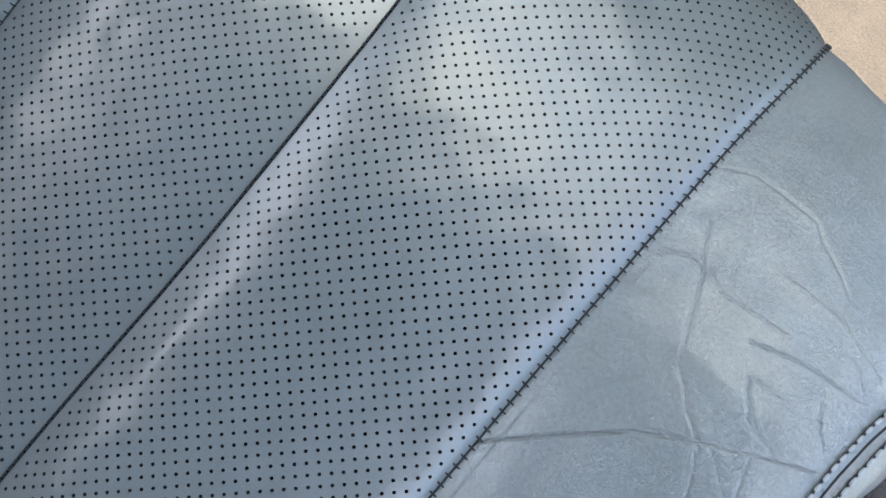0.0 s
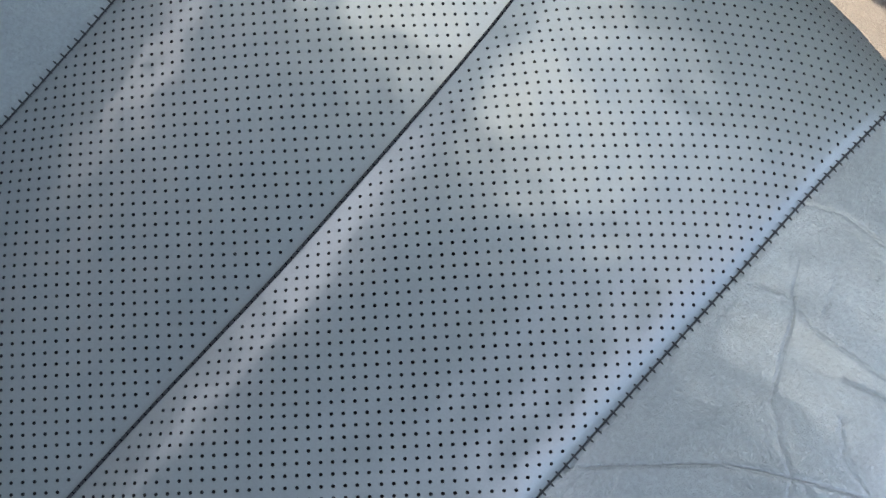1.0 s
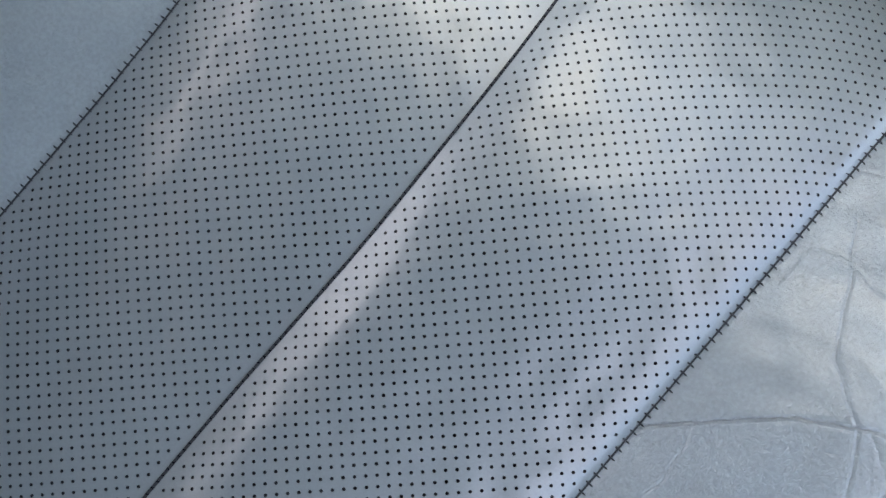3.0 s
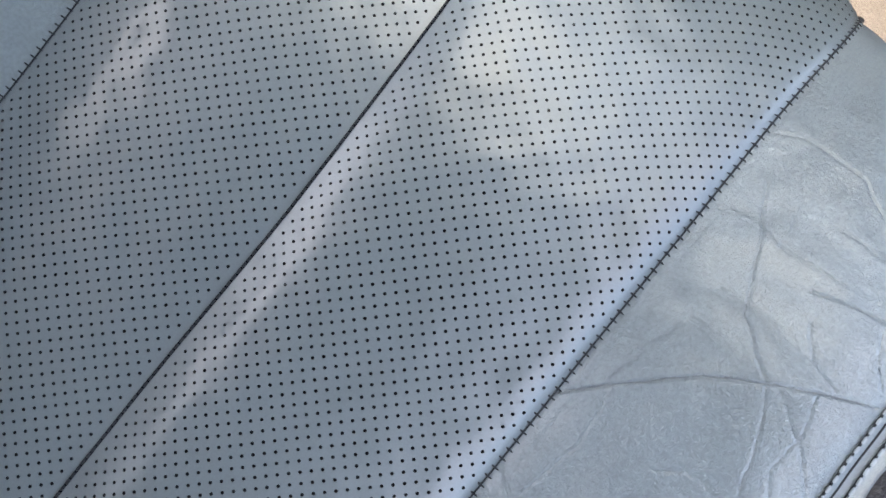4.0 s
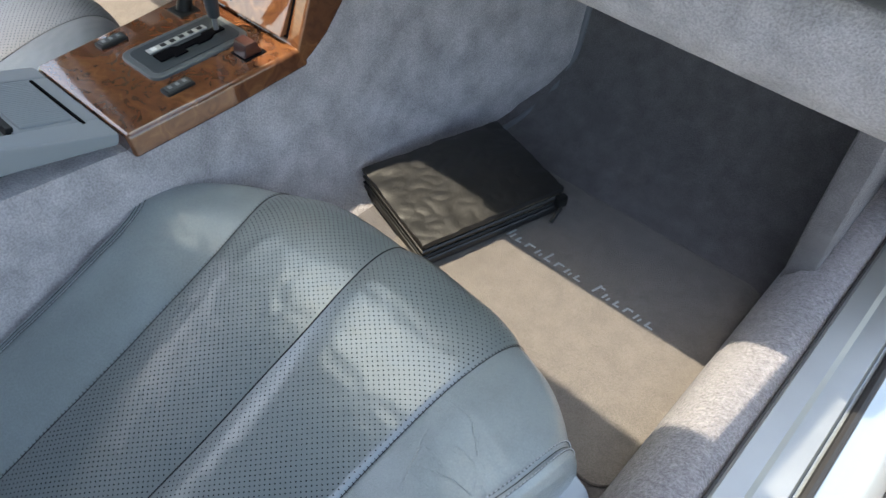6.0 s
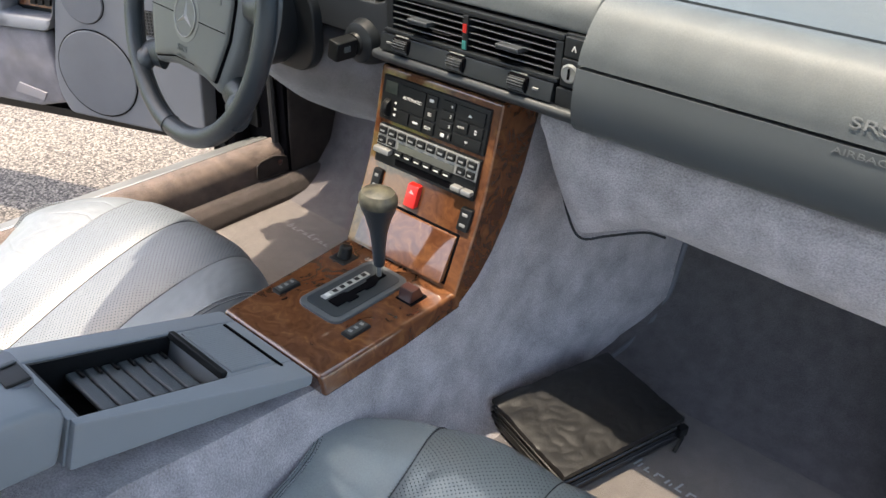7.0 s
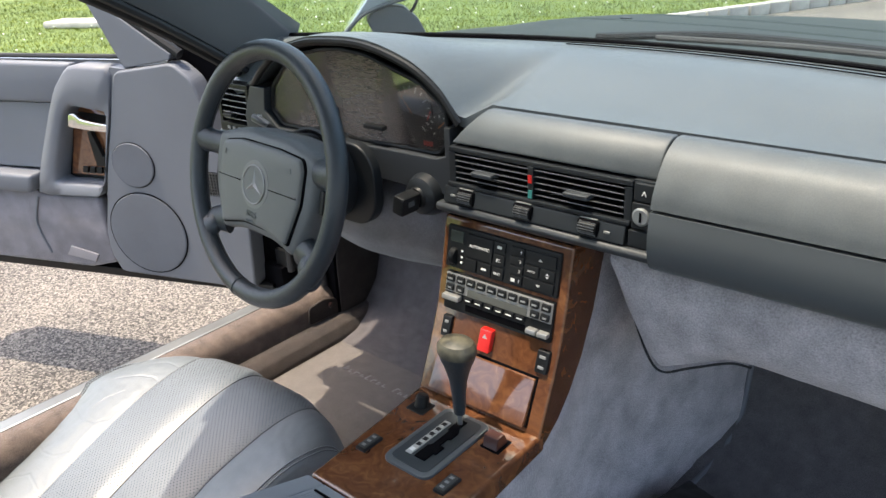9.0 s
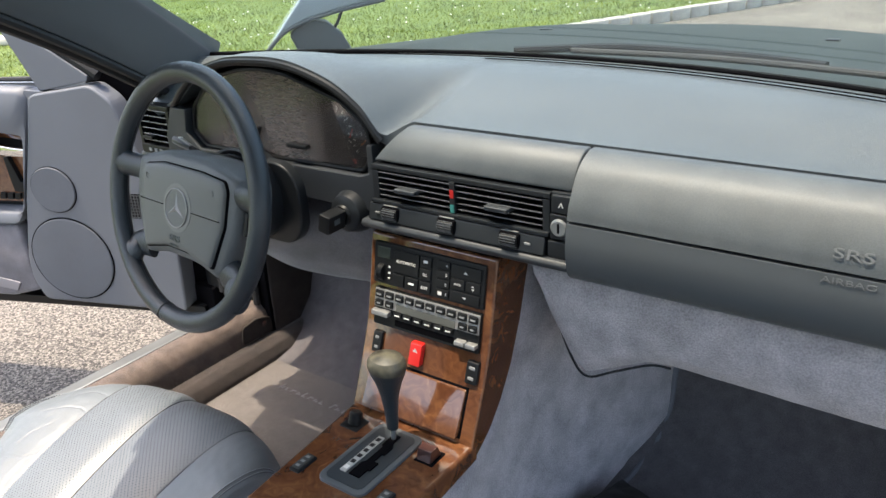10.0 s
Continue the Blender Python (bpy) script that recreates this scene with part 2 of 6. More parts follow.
PAINT = mat("car_paint", (0.36, 0.40, 0.42), 0.25, metal=0.4, coat=0.8, bump=0.0, spots=0.03)
# Kept dark with little specular, in place of dark trees mirrored in the paint.
HOODPAINT = mat("darkened_hood_paint", (0.034, 0.043, 0.044), 0.6, spec=0.06, coat=0.0, bump=0.0, spots=0.08)
KNOBSKIN = mat("worn_knob_leather", (0.045, 0.043, 0.035), 0.42, bump=0.4, grain=900, spots=0.4, scale=60, tint=(0.10, 0.09, 0.06))
CASE = mat("black_case_leather", (0.012, 0.012, 0.012), 0.45, spec=0.6, bump=0.4, grain=900, wrinkle=0.6, wrinkle_scale=120, spots=0.2)
# Grey of the added overhead panel, kept dark to deepen contrast in the leather.
BLOCKGREY = mat("shade_panel_grey", (0.10, 0.10, 0.10), 0.95, bump=0.3, grain=700)
PAPER = mat("paper_edges", (0.16, 0.14, 0.11), 0.8, spots=0.4, scale=300)


def glass(name, tint=(1, 1, 1), rough=0.0, ior=1.45):
    m = bpy.data.materials.new(name)
    m.use_nodes = True
    n, l = m.node_tree.nodes, m.node_tree.links
    n.remove(n["Principled BSDF"])
    a, b, mx, fr = n.new("ShaderNodeBsdfTransparent"), n.new("ShaderNodeBsdfGlossy"), n.new("ShaderNodeMixShader"), n.new("ShaderNodeFresnel")
    a.inputs[0].default_value, b.inputs["Roughness"].default_value = (*tint, 1), rough
    fr.inputs[0].default_value = ior
    l.new(fr.outputs[0], mx.inputs[0]), l.new(a.outputs[0], mx.inputs[1]), l.new(b.outputs[0], mx.inputs[2])
    l.new(mx.outputs[0], n["Material Output"].inputs[0])
    return m


GLASS = glass("windscreen_glass", (0.80, 0.90, 0.87))
LENS = glass("cluster_lens", (0.97, 0.97, 0.97), 0.02, 1.4)


def painted_gleam(m, color, most):
    """Mixes a swirled brown reflection into clear plastic as diffuse colour, weaker at both ends."""
    n, l = m.node_tree.nodes, m.node_tree.links
    out = n["Material Output"]
    clear = out.inputs[0].links[0].from_socket
    tc, gleam, mx = n.new("ShaderNodeTexCoord"), n.new("ShaderNodeBsdfDiffuse"), n.new("ShaderNodeMixShader")
    gleam.inputs[0].default_value = (*color, 1)
    patch, swirl, turn = n.new("ShaderNodeTexNoise"), n.new("ShaderNodeTexNoise"), n.new("ShaderNodeMapping")
    patch.inputs["Scale"].default_value, patch.inputs["Detail"].default_value = 7, 5
    turn.inputs["Rotation"].default_value, turn.inputs["Scale"].default_value = (0, radians(35), 0), (40, 40, 260)
    swirl.inputs["Scale"].default_value, swirl.inputs["Detail"].default_value, swirl.inputs["Distortion"].default_value = 1.0, 6, 1.5
    l.new(tc.outputs["Object"], patch.inputs["Vector"]), l.new(tc.outputs["Object"], turn.inputs["Vector"])
    l.new(turn.outputs[0], swirl.inputs["Vector"])
    band, fine, mul = n.new("ShaderNodeMapRange"), n.new("ShaderNodeMapRange"), n.new("ShaderNodeMath")
    band.inputs["From Min"].default_value, band.inputs["From Max"].default_value = 0.36, 0.50
    band.inputs["To Min"].default_value = 0.25
    fine.inputs["To Min"].default_value, fine.inputs["To Max"].default_value = most * 0.45, most
    l.new(patch.outputs[0], band.inputs[0]), l.new(swirl.outputs[0], fine.inputs[0])
    fine.inputs["From Min"].default_value, fine.inputs["From Max"].default_value = 0.3, 0.7
    mul.operation = "MULTIPLY"
    l.new(band.outputs[0], mul.inputs[0]), l.new(fine.outputs[0], mul.inputs[1])
    sep, left, right, edge, both = n.new("ShaderNodeSeparateXYZ"), n.new("ShaderNodeMapRange"), n.new("ShaderNodeMapRange"), n.new("ShaderNodeMath"), n.new("ShaderNodeMath")
    l.new(tc.outputs["Object"], sep.inputs[0]), l.new(sep.outputs[0], left.inputs[0]), l.new(sep.outputs[0], right.inputs[0])
    left.inputs["From Min"].default_value, left.inputs["From Max"].default_value, left.inputs["To Min"].default_value = -0.50, -0.45, 0.15
    right.inputs["From Min"].default_value, right.inputs["From Max"].default_value = -0.27, -0.21
    right.inputs["To Min"].default_value, right.inputs["To Max"].default_value = 1.0, 0.12
    edge.operation = both.operation = "MULTIPLY"
    l.new(left.outputs[0], edge.inputs[0]), l.new(right.outputs[0], edge.inputs[1])
    l.new(edge.outputs[0], both.inputs[0]), l.new(mul.outputs[0], both.inputs[1])
    l.new(both.outputs[0], mx.inputs[0]), l.new(clear, mx.inputs[1]), l.new(gleam.outputs[0], mx.inputs[2])
    l.new(mx.outputs[0], out.inputs[0])


# the lens's brown reflection is put in as colour
painted_gleam(LENS, (0.30, 0.25, 0.22), 0.80)


def burr_walnut():
    m = mat("burr_walnut", (0.16, 0.05, 0.016), 0.1, coat=1.0, bump=0.01, spots=0.1)
    nt = m.node_tree
    n, l = nt.nodes, nt.links
    b = n["Principled BSDF"]
    b.inputs["Coat Roughness"].default_value = 0.03
    tc = n.new("ShaderNodeTexCoord")
    warp = n.new("ShaderNodeTexNoise")
    warp.inputs["Scale"].default_value, warp.inputs["Detail"].default_value = 14, 3
    l.new(tc.outputs["Object"], warp.inputs["Vector"])
    mixv = n.new("ShaderNodeMixRGB")
    mixv.blend_type, mixv.inputs[0].default_value = "ADD", 0.12
    l.new(tc.outputs["Object"], mixv.inputs[1]), l.new(warp.outputs[1], mixv.inputs[2])
    fig = n.new("ShaderNodeTexNoise")
    fig.inputs["Scale"].default_value, fig.inputs["Detail"].default_value, fig.inputs["Distortion"].default_value = 34, 8, 1.2
    l.new(mixv.outputs[0], fig.inputs["Vector"])
    ramp = n.new("ShaderNodeValToRGB")
    e = ramp.color_ramp.elements
    e[0].position, e[0].color = 0.30, (0.085, 0.030, 0.014, 1)
    e[1].position, e[1].color = 0.74, (0.215, 0.092, 0.038, 1)
    k = e.new(0.45)
    k.color = (0.118, 0.046, 0.021, 1)
    k = e.new(0.58)
    k.color = (0.150, 0.061, 0.026, 1)
    l.new(fig.outputs[0], ramp.inputs[0])
    l.new(ramp.outputs[0], b.inputs["Base Color"])
    return m


WOOD = burr_walnut()


def speckled(name, dark, mid, pale, scale, bump_mm, rough=0.95):
    """Ground of small stones: each cell its own tone."""
    m = mat(name, mid, rough, bump=0.8, bump_mm=bump_mm, grain=scale, spots=0.1, scale=3)
    n, l = m.node_tree.nodes, m.node_tree.links
    b = n["Principled BSDF"]
    tc = n.new("ShaderNodeTexCoord")
    vo = n.new("ShaderNodeTexVoronoi")
    vo.inputs["Scale"].default_value = scale
    l.new(tc.outputs["Object"], vo.inputs["Vector"])
    sep = n.new("ShaderNodeSeparateColor")
    l.new(vo.outputs["Color"], sep.inputs[0])
    big = n.new("ShaderNodeTexNoise")
    big.inputs["Scale"].default_value, big.inputs["Detail"].default_value = 1.2, 6
    l.new(tc.outputs["Object"], big.inputs["Vector"])
    add = n.new("ShaderNodeMath")
    add.operation = "MULTIPLY_ADD"
    add.inputs[1].default_value, add.inputs[2].default_value = 0.7, -0.35
    l.new(big.outputs[0], add.inputs[0])
    plus = n.new("ShaderNodeMath")
    l.new(sep.outputs[0], plus.inputs[0]), l.new(add.outputs[0], plus.inputs[1])
    ramp = n.new("ShaderNodeValToRGB")
    e = ramp.color_ramp.elements
    e[0].position, e[0].color = 0.05, (*dark, 1)
    e[1].position, e[1].color = 0.95, (*pale, 1)
    k = e.new(0.5)
    k.color = (*mid, 1)
    l.new(plus.outputs[0], ramp.inputs[0])
    l.new(ramp.outputs[0], b.inputs["Base Color"])
    return m


ASPHALT = speckled("asphalt", (0.035, 0.032, 0.029), (0.115, 0.103, 0.09), (0.28, 0.25, 0.215), 180, 4)
GRASS = speckled("grass_ground", (0.045, 0.075, 0.015), (0.10, 0.16, 0.03), (0.20, 0.26, 0.07), 60, 20)

# ---- ground and surroundings ----
solo("ground", sheet(lambda u, v: ((u - 0.5) * 600, (v - 0.5) * 600, 0), 2, 2, 0.05), ASPHALT, "pale worn asphalt of the drive with fine aggregate", "ground", "structure")
LAWN = [(-3.3, -60), (-3.3, 5.4), (-3.0, 6.56), (-1.68, 9.67), (2.6, 19.0), (30, 70), (30, 200), (-200, 200), (-200, -60)]
solo("lawn", prism(LAWN, "z", 0.004, 0.05), GRASS, "sunlit mown lawn", "lawn", "structure")


def lawn_edge(y):
    ys, xs = [-60, 5.4, 6.56, 9.67, 19.0, 70], [-3.3, -3.3, -3.0, -1.68, 2.6, 30]
    return float(np.interp(y, ys, xs))


BLADE = mat("grass_blades", (0.085, 0.125, 0.020), 0.7, spec=0.12, spots=0.5, scale=1.5, tint=(0.165, 0.19, 0.032), bump=0)
CLOVER = mat("clover_heads", (0.62, 0.6, 0.52), 0.8)
rng = random.Random(4)
vs, fs = [], []
for _ in range(110000):
    y = rng.uniform(0.5, 17) if rng.random() < 0.8 else rng.uniform(-2, 6)
    x = lawn_edge(y) - 0.05 - rng.random() ** 1.5 * 11
    h, a, w = rng.uniform(0.02, 0.05), rng.uniform(0, math.tau), 0.005
    n0 = len(vs)
    vs += [(x - w * math.cos(a), y - w * math.sin(a), 0.045), (x + w * math.cos(a), y + w * math.sin(a), 0.045), (x + rng.uniform(-0.03, 0.03), y + rng.uniform(-0.03, 0.03), 0.045 + h)]
    fs.append((n0, n0 + 1, n0 + 2))
me = bpy.data.meshes.new("grass")
me.from_pydata(vs, [], fs)
me.materials.append(BLADE)
tagged(new("grass", me), "short green grass blades of the lawn", "grass", kind="stuff")
bm = bmesh.new()
for _ in range(260):
    y = rng.uniform(2, 15)
    x = lawn_edge(y) - 0.2 - rng.random() * 7
    m = Matrix.Translation((x, y, 0.085)) @ Matrix.Diagonal((0.014, 0.014, 0.010, 1))
    bmesh.ops.create_icosphere(bm, subdivisions=1, radius=1, matrix=m)
solo("clover_heads", bm, CLOVER, "white clover heads scattered in the lawn", "flowers", "stuff")
solo("stone_slab", moved(box(-0.45, 0.45, -0.2, 0.2, 0.05, 0.13, 0.02), pose(-9.4, 3.9, 0, 0, 0, 25)), mat("pale_stone", (0.5, 0.47, 0.42), 0.9, bump=0.5, bump_mm=5, grain=60), "pale flat stone slab lying in the grass", "stone slab")
STONE = mat("kerb_stone", (0.42, 0.40, 0.36), 0.9, bump=0.8, bump_mm=8, grain=40, spots=0.3, scale=5)
kerb = thing("stone_kerb", "row of rough grey kerb stones along the lawn", "kerb", kind="structure")
stone_meshes = []
for k in range(6):
    bm = box(-0.14, 0.14, -0.07, 0.07, -0.02, 0.12, 0.02, 2)
    for v in bm.verts:
        v.co += 0.015 * noise.noise_vector(v.co * 9 + Vector((k * 7, 0, 0)))
    stone_meshes.append(mesh_of("stone", bm, STONE))
y = 5.0
while y < 24:
    x, x2 = lawn_edge(y), lawn_edge(y + 0.3)
    ob = new("stone", stone_meshes[int(y * 10) % 6])
    ob.parent = kerb
    ob.matrix_local = pose(x, y, 0, 0, 0, math.degrees(math.atan2(0.3, x2 - x)) + rng.uniform(-4, 4))
    y += 0.3 * 0.3 / math.hypot(0.3, x2 - x)

# ---- body shell ----
def flipped(pts, s):
    return [(s * x, y) for x, y in pts]


floor_profile = [(-1.1, 0.246), (0.18, 0.246), (0.27, 0.262), (0.34, 0.295), (0.385, 0.345), (0.408, 0.42), (0.425, 0.55), (0.45, 0.78), (0.49, 0.78), (0.46, 0.48), (0.38, 0.26), (0.20, 0.20), (-1.1, 0.20)]
for s, nm, m in ((1, "floor_passenger", DARKCARPET), (-1, "floor_driver", DARKCARPET)):
    solo(nm, prism(floor_profile, "x", min(s * 0.10, s * 0.70), max(s * 0.10, s * 0.70)), m, "grey cut-pile carpet of the footwell", "floor", "structure", angle=50)


def interp_row(prof, v):
    k = v * (len(prof) - 1)
    i = min(int(k), len(prof) - 2)
    f = k - i
    return [a + (b - a) * f for a, b in zip(prof[i], prof[i + 1])]


def tunnel_fn(u, v):
    y = -1.1 + 1.64 * u
    w = 0.106 + 0.34 * max(0, y - 0.04) ** 1.08
    hi = float(np.interp(y, [-1.1, -0.6, -0.33, -0.10, -0.04, 0.03, 0.10, 0.6], [0.52, 0.52, 0.485, 0.49, 0.60, 0.72, 0.77, 0.8]))
    foot = 0.075 * (1 - 0.85 * min(1, max(0, y / 0.28))) + 0.015 * noise.noise(Vector((0, y * 5, 0)))
    prof = [(-w - foot, 0.24), (-w - foot * 0.55, 0.27), (-w - 0.022, 0.33), (-w - 0.008, 0.40), (-w, hi - 0.03), (-w + 0.012, hi), (w - 0.012, hi), (w, hi - 0.03), (w + 0.008, 0.40), (w + 0.022, 0.33), (w + foot * 0.55, 0.27), (w + foot, 0.24)]
    x, z = interp_row(prof, v)
    return (x + 0.002 * noise.noise(Vector((x * 14, y * 14, z * 14))), y, z)


solo("tunnel", sheet(tunnel_fn, 60, 55), SUEDE, "mottled grey suede lining of the centre tunnel", "tunnel", "structure")
# piping where the tunnel meets the toe board
for s in (1, -1):
    path = [(s * x, y, z) for x, y, z in ((0.200, 0.20, 0.252), (0.214, 0.28, 0.264), (0.227, 0.345, 0.295), (0.231, 0.382, 0.345), (0.230, 0.402, 0.42), (0.235, 0.418, 0.55), (0.240, 0.44, 0.72))]
    solo("carpet_piping", tube(spline(path, 5), 0.005, 8), DOORVINYL, "grey piping along the carpet edge", "trim", "structure")
# sills
for s, nm in ((1, "sill_passenger"), (-1, "sill_driver")):
    sill = thing(nm, "carpeted door sill with a bright tread plate", "door sill", kind="structure")
    prof = [(0.712, 0.22), (0.716, 0.33), (0.722, 0.352), (0.736, 0.364), (0.768, 0.368), (0.778, 0.358), (0.778, 0.22)] if s < 0 else [(0.688, 0.22), (0.694, 0.29), (0.704, 0.326), (0.720, 0.348), (0.742, 0.360), (0.768, 0.364), (0.778, 0.356), (0.778, 0.22)]
    part("sill_carpet", prism(flipped(prof, s), "y", -1.1, 0.48), SILLCARPET if s > 0 else BROWNPILE, sill, "pile carpet", angle=60)
    prof = [(0.779, 0.22), (0.779, 0.362), (0.783, 0.364), (0.806, 0.360), (0.812, 0.352), (0.838, 0.348), (0.841, 0.34), (0.841, 0.22)]
    part("tread_plate", prism(flipped(prof, s), "y", -1.1, 0.34), METAL, sill, "bright ribbed tread plate")
    bar = [(s * 0.7785, y, 0.3615) for y in np.linspace(-1.05, 0.30, 30)]
    part("carpet_binding", tube(bar, 0.0022, 6), RUBBER, sill)
    prof = [(0.842, 0.20), (0.842, 0.332), (0.862, 0.326), (0.868, 0.318), (0.89, 0.312), (0.915, 0.29), (0.922, 0.24), (0.905, 0.17), (0.842, 0.17)]
    part("outer_sill", prism(flipped(prof, s), "y", -1.2, 0.60), PAINT, sill, "silver painted sill", angle=50)
    seal = [(s * 0.852, y, 0.334) for y in np.linspace(-1.1, 0.40, 30)]
    part("door_seal", tube(seal, 0.006, 8), RUBBER, sill, "black rubber door seal")
# lower carpet roll, flap and stud inside the driver sill
low = [(-0.711, 0.235), (-0.660, 0.235), (-0.662, 0.262), (-0.672, 0.285), (-0.690, 0.297), (-0.711, 0.299)]
solo("sill_roll_driver", prism(low, "y", -0.60, 0.46, 0.004), MIDBROWN, "brown pile carpet roll along the sill foot, footwell shade in its colour", "sill carpet", "structure", angle=60)
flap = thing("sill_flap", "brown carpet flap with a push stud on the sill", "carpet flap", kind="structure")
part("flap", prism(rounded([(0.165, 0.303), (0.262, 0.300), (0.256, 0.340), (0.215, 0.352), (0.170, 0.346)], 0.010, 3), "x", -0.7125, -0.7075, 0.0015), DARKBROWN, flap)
part("stud", moved(lathe([(0.0, 0.004), (0.005, 0.0035), (0.007, 0.001), (0.007, 0.0), (0.0, 0.0)], 20), pose(-0.7075, 0.233, 0.330, 0, 90, 0)), BROWNKEY, flap, "brown push stud")
# kick panels close the footwells at the sides
for s, nm in ((1, "kick_panel_passenger"), (-1, "kick_panel_driver")):
    prof = [(0.17, 0.22), (0.17, 0.42), (0.25, 0.80), (0.56, 0.80), (0.56, 0.22)] if s > 0 else [(0.262, 0.22), (0.262, 0.40), (0.275, 0.80), (0.56, 0.80), (0.56, 0.22)]
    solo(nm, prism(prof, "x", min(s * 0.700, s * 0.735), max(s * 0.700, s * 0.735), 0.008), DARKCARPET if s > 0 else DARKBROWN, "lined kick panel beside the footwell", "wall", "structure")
solo("bulkhead", joined(box(-0.74, 0.74, 0.13, 0.62, 0.855, 0.875), box(-0.74, 0.74, 0.452, 0.48, 0.72, 0.852)), BLACK, "black bulkhead under the cowl", "wall", "structure")
solo("rear_wall", box(-0.74, 0.74, -1.16, -1.12, 0.2, 0.79, 0.01), CARPET, "carpeted wall behind the seats", "wall", "structure")
for x0, x1, y0, y1, nm in ((0.25, 0.693, -0.19, 0.20, "passenger"), (-0.68, -0.20, -0.20, 0.27, "driver")):
    floor_mat = thing("floor_mat", "grey carpet mat in the %s footwell" % nm, "car mat", group="floor mats")
    part("mat_base", prism(ring_outline(x0, x1, y0, y1, 0.03, 8), "z", 0.2465, 0.2525, 0.0015), CARPET, floor_mat)
    part("bound_edge", tube([(x, y, 0.2495) for x, y in ring_outline(x0, x1, y0, y1, 0.03, 8)], 0.003, 6, True), CARPET, floor_mat, "sewn edge binding")


def plain_marks(x0, x1, y, h, z, tilt, name, material):
    """A line of woven script, as plain slanted strokes and bars."""
    r, bm, x, k = random.Random(7), bmesh.new(), x0, 0
    while x < x1:
        if k == 8:
            x += 0.014
        tall = h * (1.0 if k in (0, 4, 8) else 0.58)
        yy, w = y + tilt * (x - x0), r.uniform(0.009, 0.013)
        lean = tall * 0.25
        strokes = [prism([(x, yy), (x + 0.0028, yy), (x + 0.0028 + lean, yy + tall), (x + lean, yy + tall)], "z", z, z + 0.0012)]
        if k % 3 == 0:
            strokes.append(prism([(x + 0.007, yy), (x + 0.0095, yy), (x + 0.0095 + lean * 0.6, yy + tall * 0.6), (x + 0.007 + lean * 0.6, yy + tall * 0.6)], "z", z, z + 0.0011))
        elif k % 3 == 1:
            strokes.append(box(x + 0.003, x + w, yy, yy + 0.0024, z, z + 0.0011))
        else:
            strokes.append(box(x + 0.003 + lean, x + w + lean, yy + tall * 0.75, yy + tall * 0.75 + 0.0024, z, z + 0.0011))
        for q in strokes:
            joined(bm, q)
        x += w + 0.007
        k += 1
    return solo(name, bm, material, "woven lettering line on the floor mat", "lettering", "stuff")


plain_marks(0.36, 0.61, 0.046, 0.017, 0.2525, -0.03, "mat_lettering", PALE_THREAD)
plain_marks(-0.57, -0.33, 0.135, 0.017, 0.2525, 0.0, "mat_lettering", mat("dim_thread", (0.32, 0.31, 0.31), 0.9))

# ---- windscreen, pillars, bonnet, added shade panel ----
def screen_base(x):
    return Vector((x, 0.35 - 0.40 * x * x, 0.972))


def screen_top(x):
    return Vector((x * 0.86, -0.285 - 0.12 * x * x, 1.262 - 0.02 * x * x))


PILLAR = mat("pillar_plastic", (0.085, 0.094, 0.10), 0.5, bump=0.15, grain=1500, spots=0.06)
ws = thing("windscreen", "clear raked windscreen in a black frame", "windscreen", kind="structure")
ob = part("pane", sheet(lambda u, v: screen_base(-0.66 + 1.32 * u).lerp(screen_top(-0.66 + 1.32 * u), v) + Vector((0, 0.01, 0.035 * math.sin(math.pi * v))), 24, 12), GLASS, ws)
ob.visible_shadow = False
part("lower_frame", tube([screen_base(x) + Vector((0, 0.012, 0.0)) for x in np.linspace(-0.68, 0.68, 40)], 0.005, 8), DEEP, ws, "black lower screen seal")
part("header", tube([screen_top(x) for x in np.linspace(-0.66, 0.66, 20)], 0.022, 8), PLASTIC, ws)
for s in (-1, 1):
    a, b = Vector((s * 0.672, 0.19, 0.945)), Vector((s * 0.575, -0.345, 1.252))
    mid = a.lerp(b, 0.5) + Vector((0, 0.0, 0.012))
    pts = spline([a, mid, b], 10)

    def pillar(u, v, pts=pts, s=s):
        p = pts[min(int(v * (len(pts) - 1)), len(pts) - 1)]
        ring = [(0.0, 0.050), (0.0, -0.045), (-0.012, -0.076), (-0.04, -0.080), (-0.055, -0.045), (-0.050, 0.030), (-0.02, 0.056)]
        k = ring[int(round(u * len(ring))) % len(ring)]
        return p + Vector((-s * k[0] * 1.0, k[1] * 0.45, k[1] * 0.9))
    bm = sheet(pillar, 7, 20, closed_u=True)
    bmesh.ops.recalc_face_normals(bm, faces=bm.faces)
    solo("pillar_trim", bm, PILLAR, "dark grey windscreen pillar trim", "pillar", "structure", angle=60)
    for off in (0.0, 0.016):
        seal = [p + Vector((s * (0.018 + off), -0.038, -0.076 - off * 0.6)) for p in pts]
        solo("door_seal", tube(seal, 0.008, 8), RUBBER, "black rubber seal along the pillar", "seal", "structure")


def bonnet_fn(u, v):
    x = -0.80 + 1.60 * u
    y = 0.40 - 0.25 * x * x + (1.75 - 0.10 * x * x - 0.40) * v
    crown = 0.045 * (1 - (x / 0.8) ** 2)
    ridge = 0.010 * math.exp(-(((abs(x) - 0.42) / 0.05) ** 2))
    return (x, y, 0.905 + crown + ridge - 0.02 * v - 0.11 * v * v)


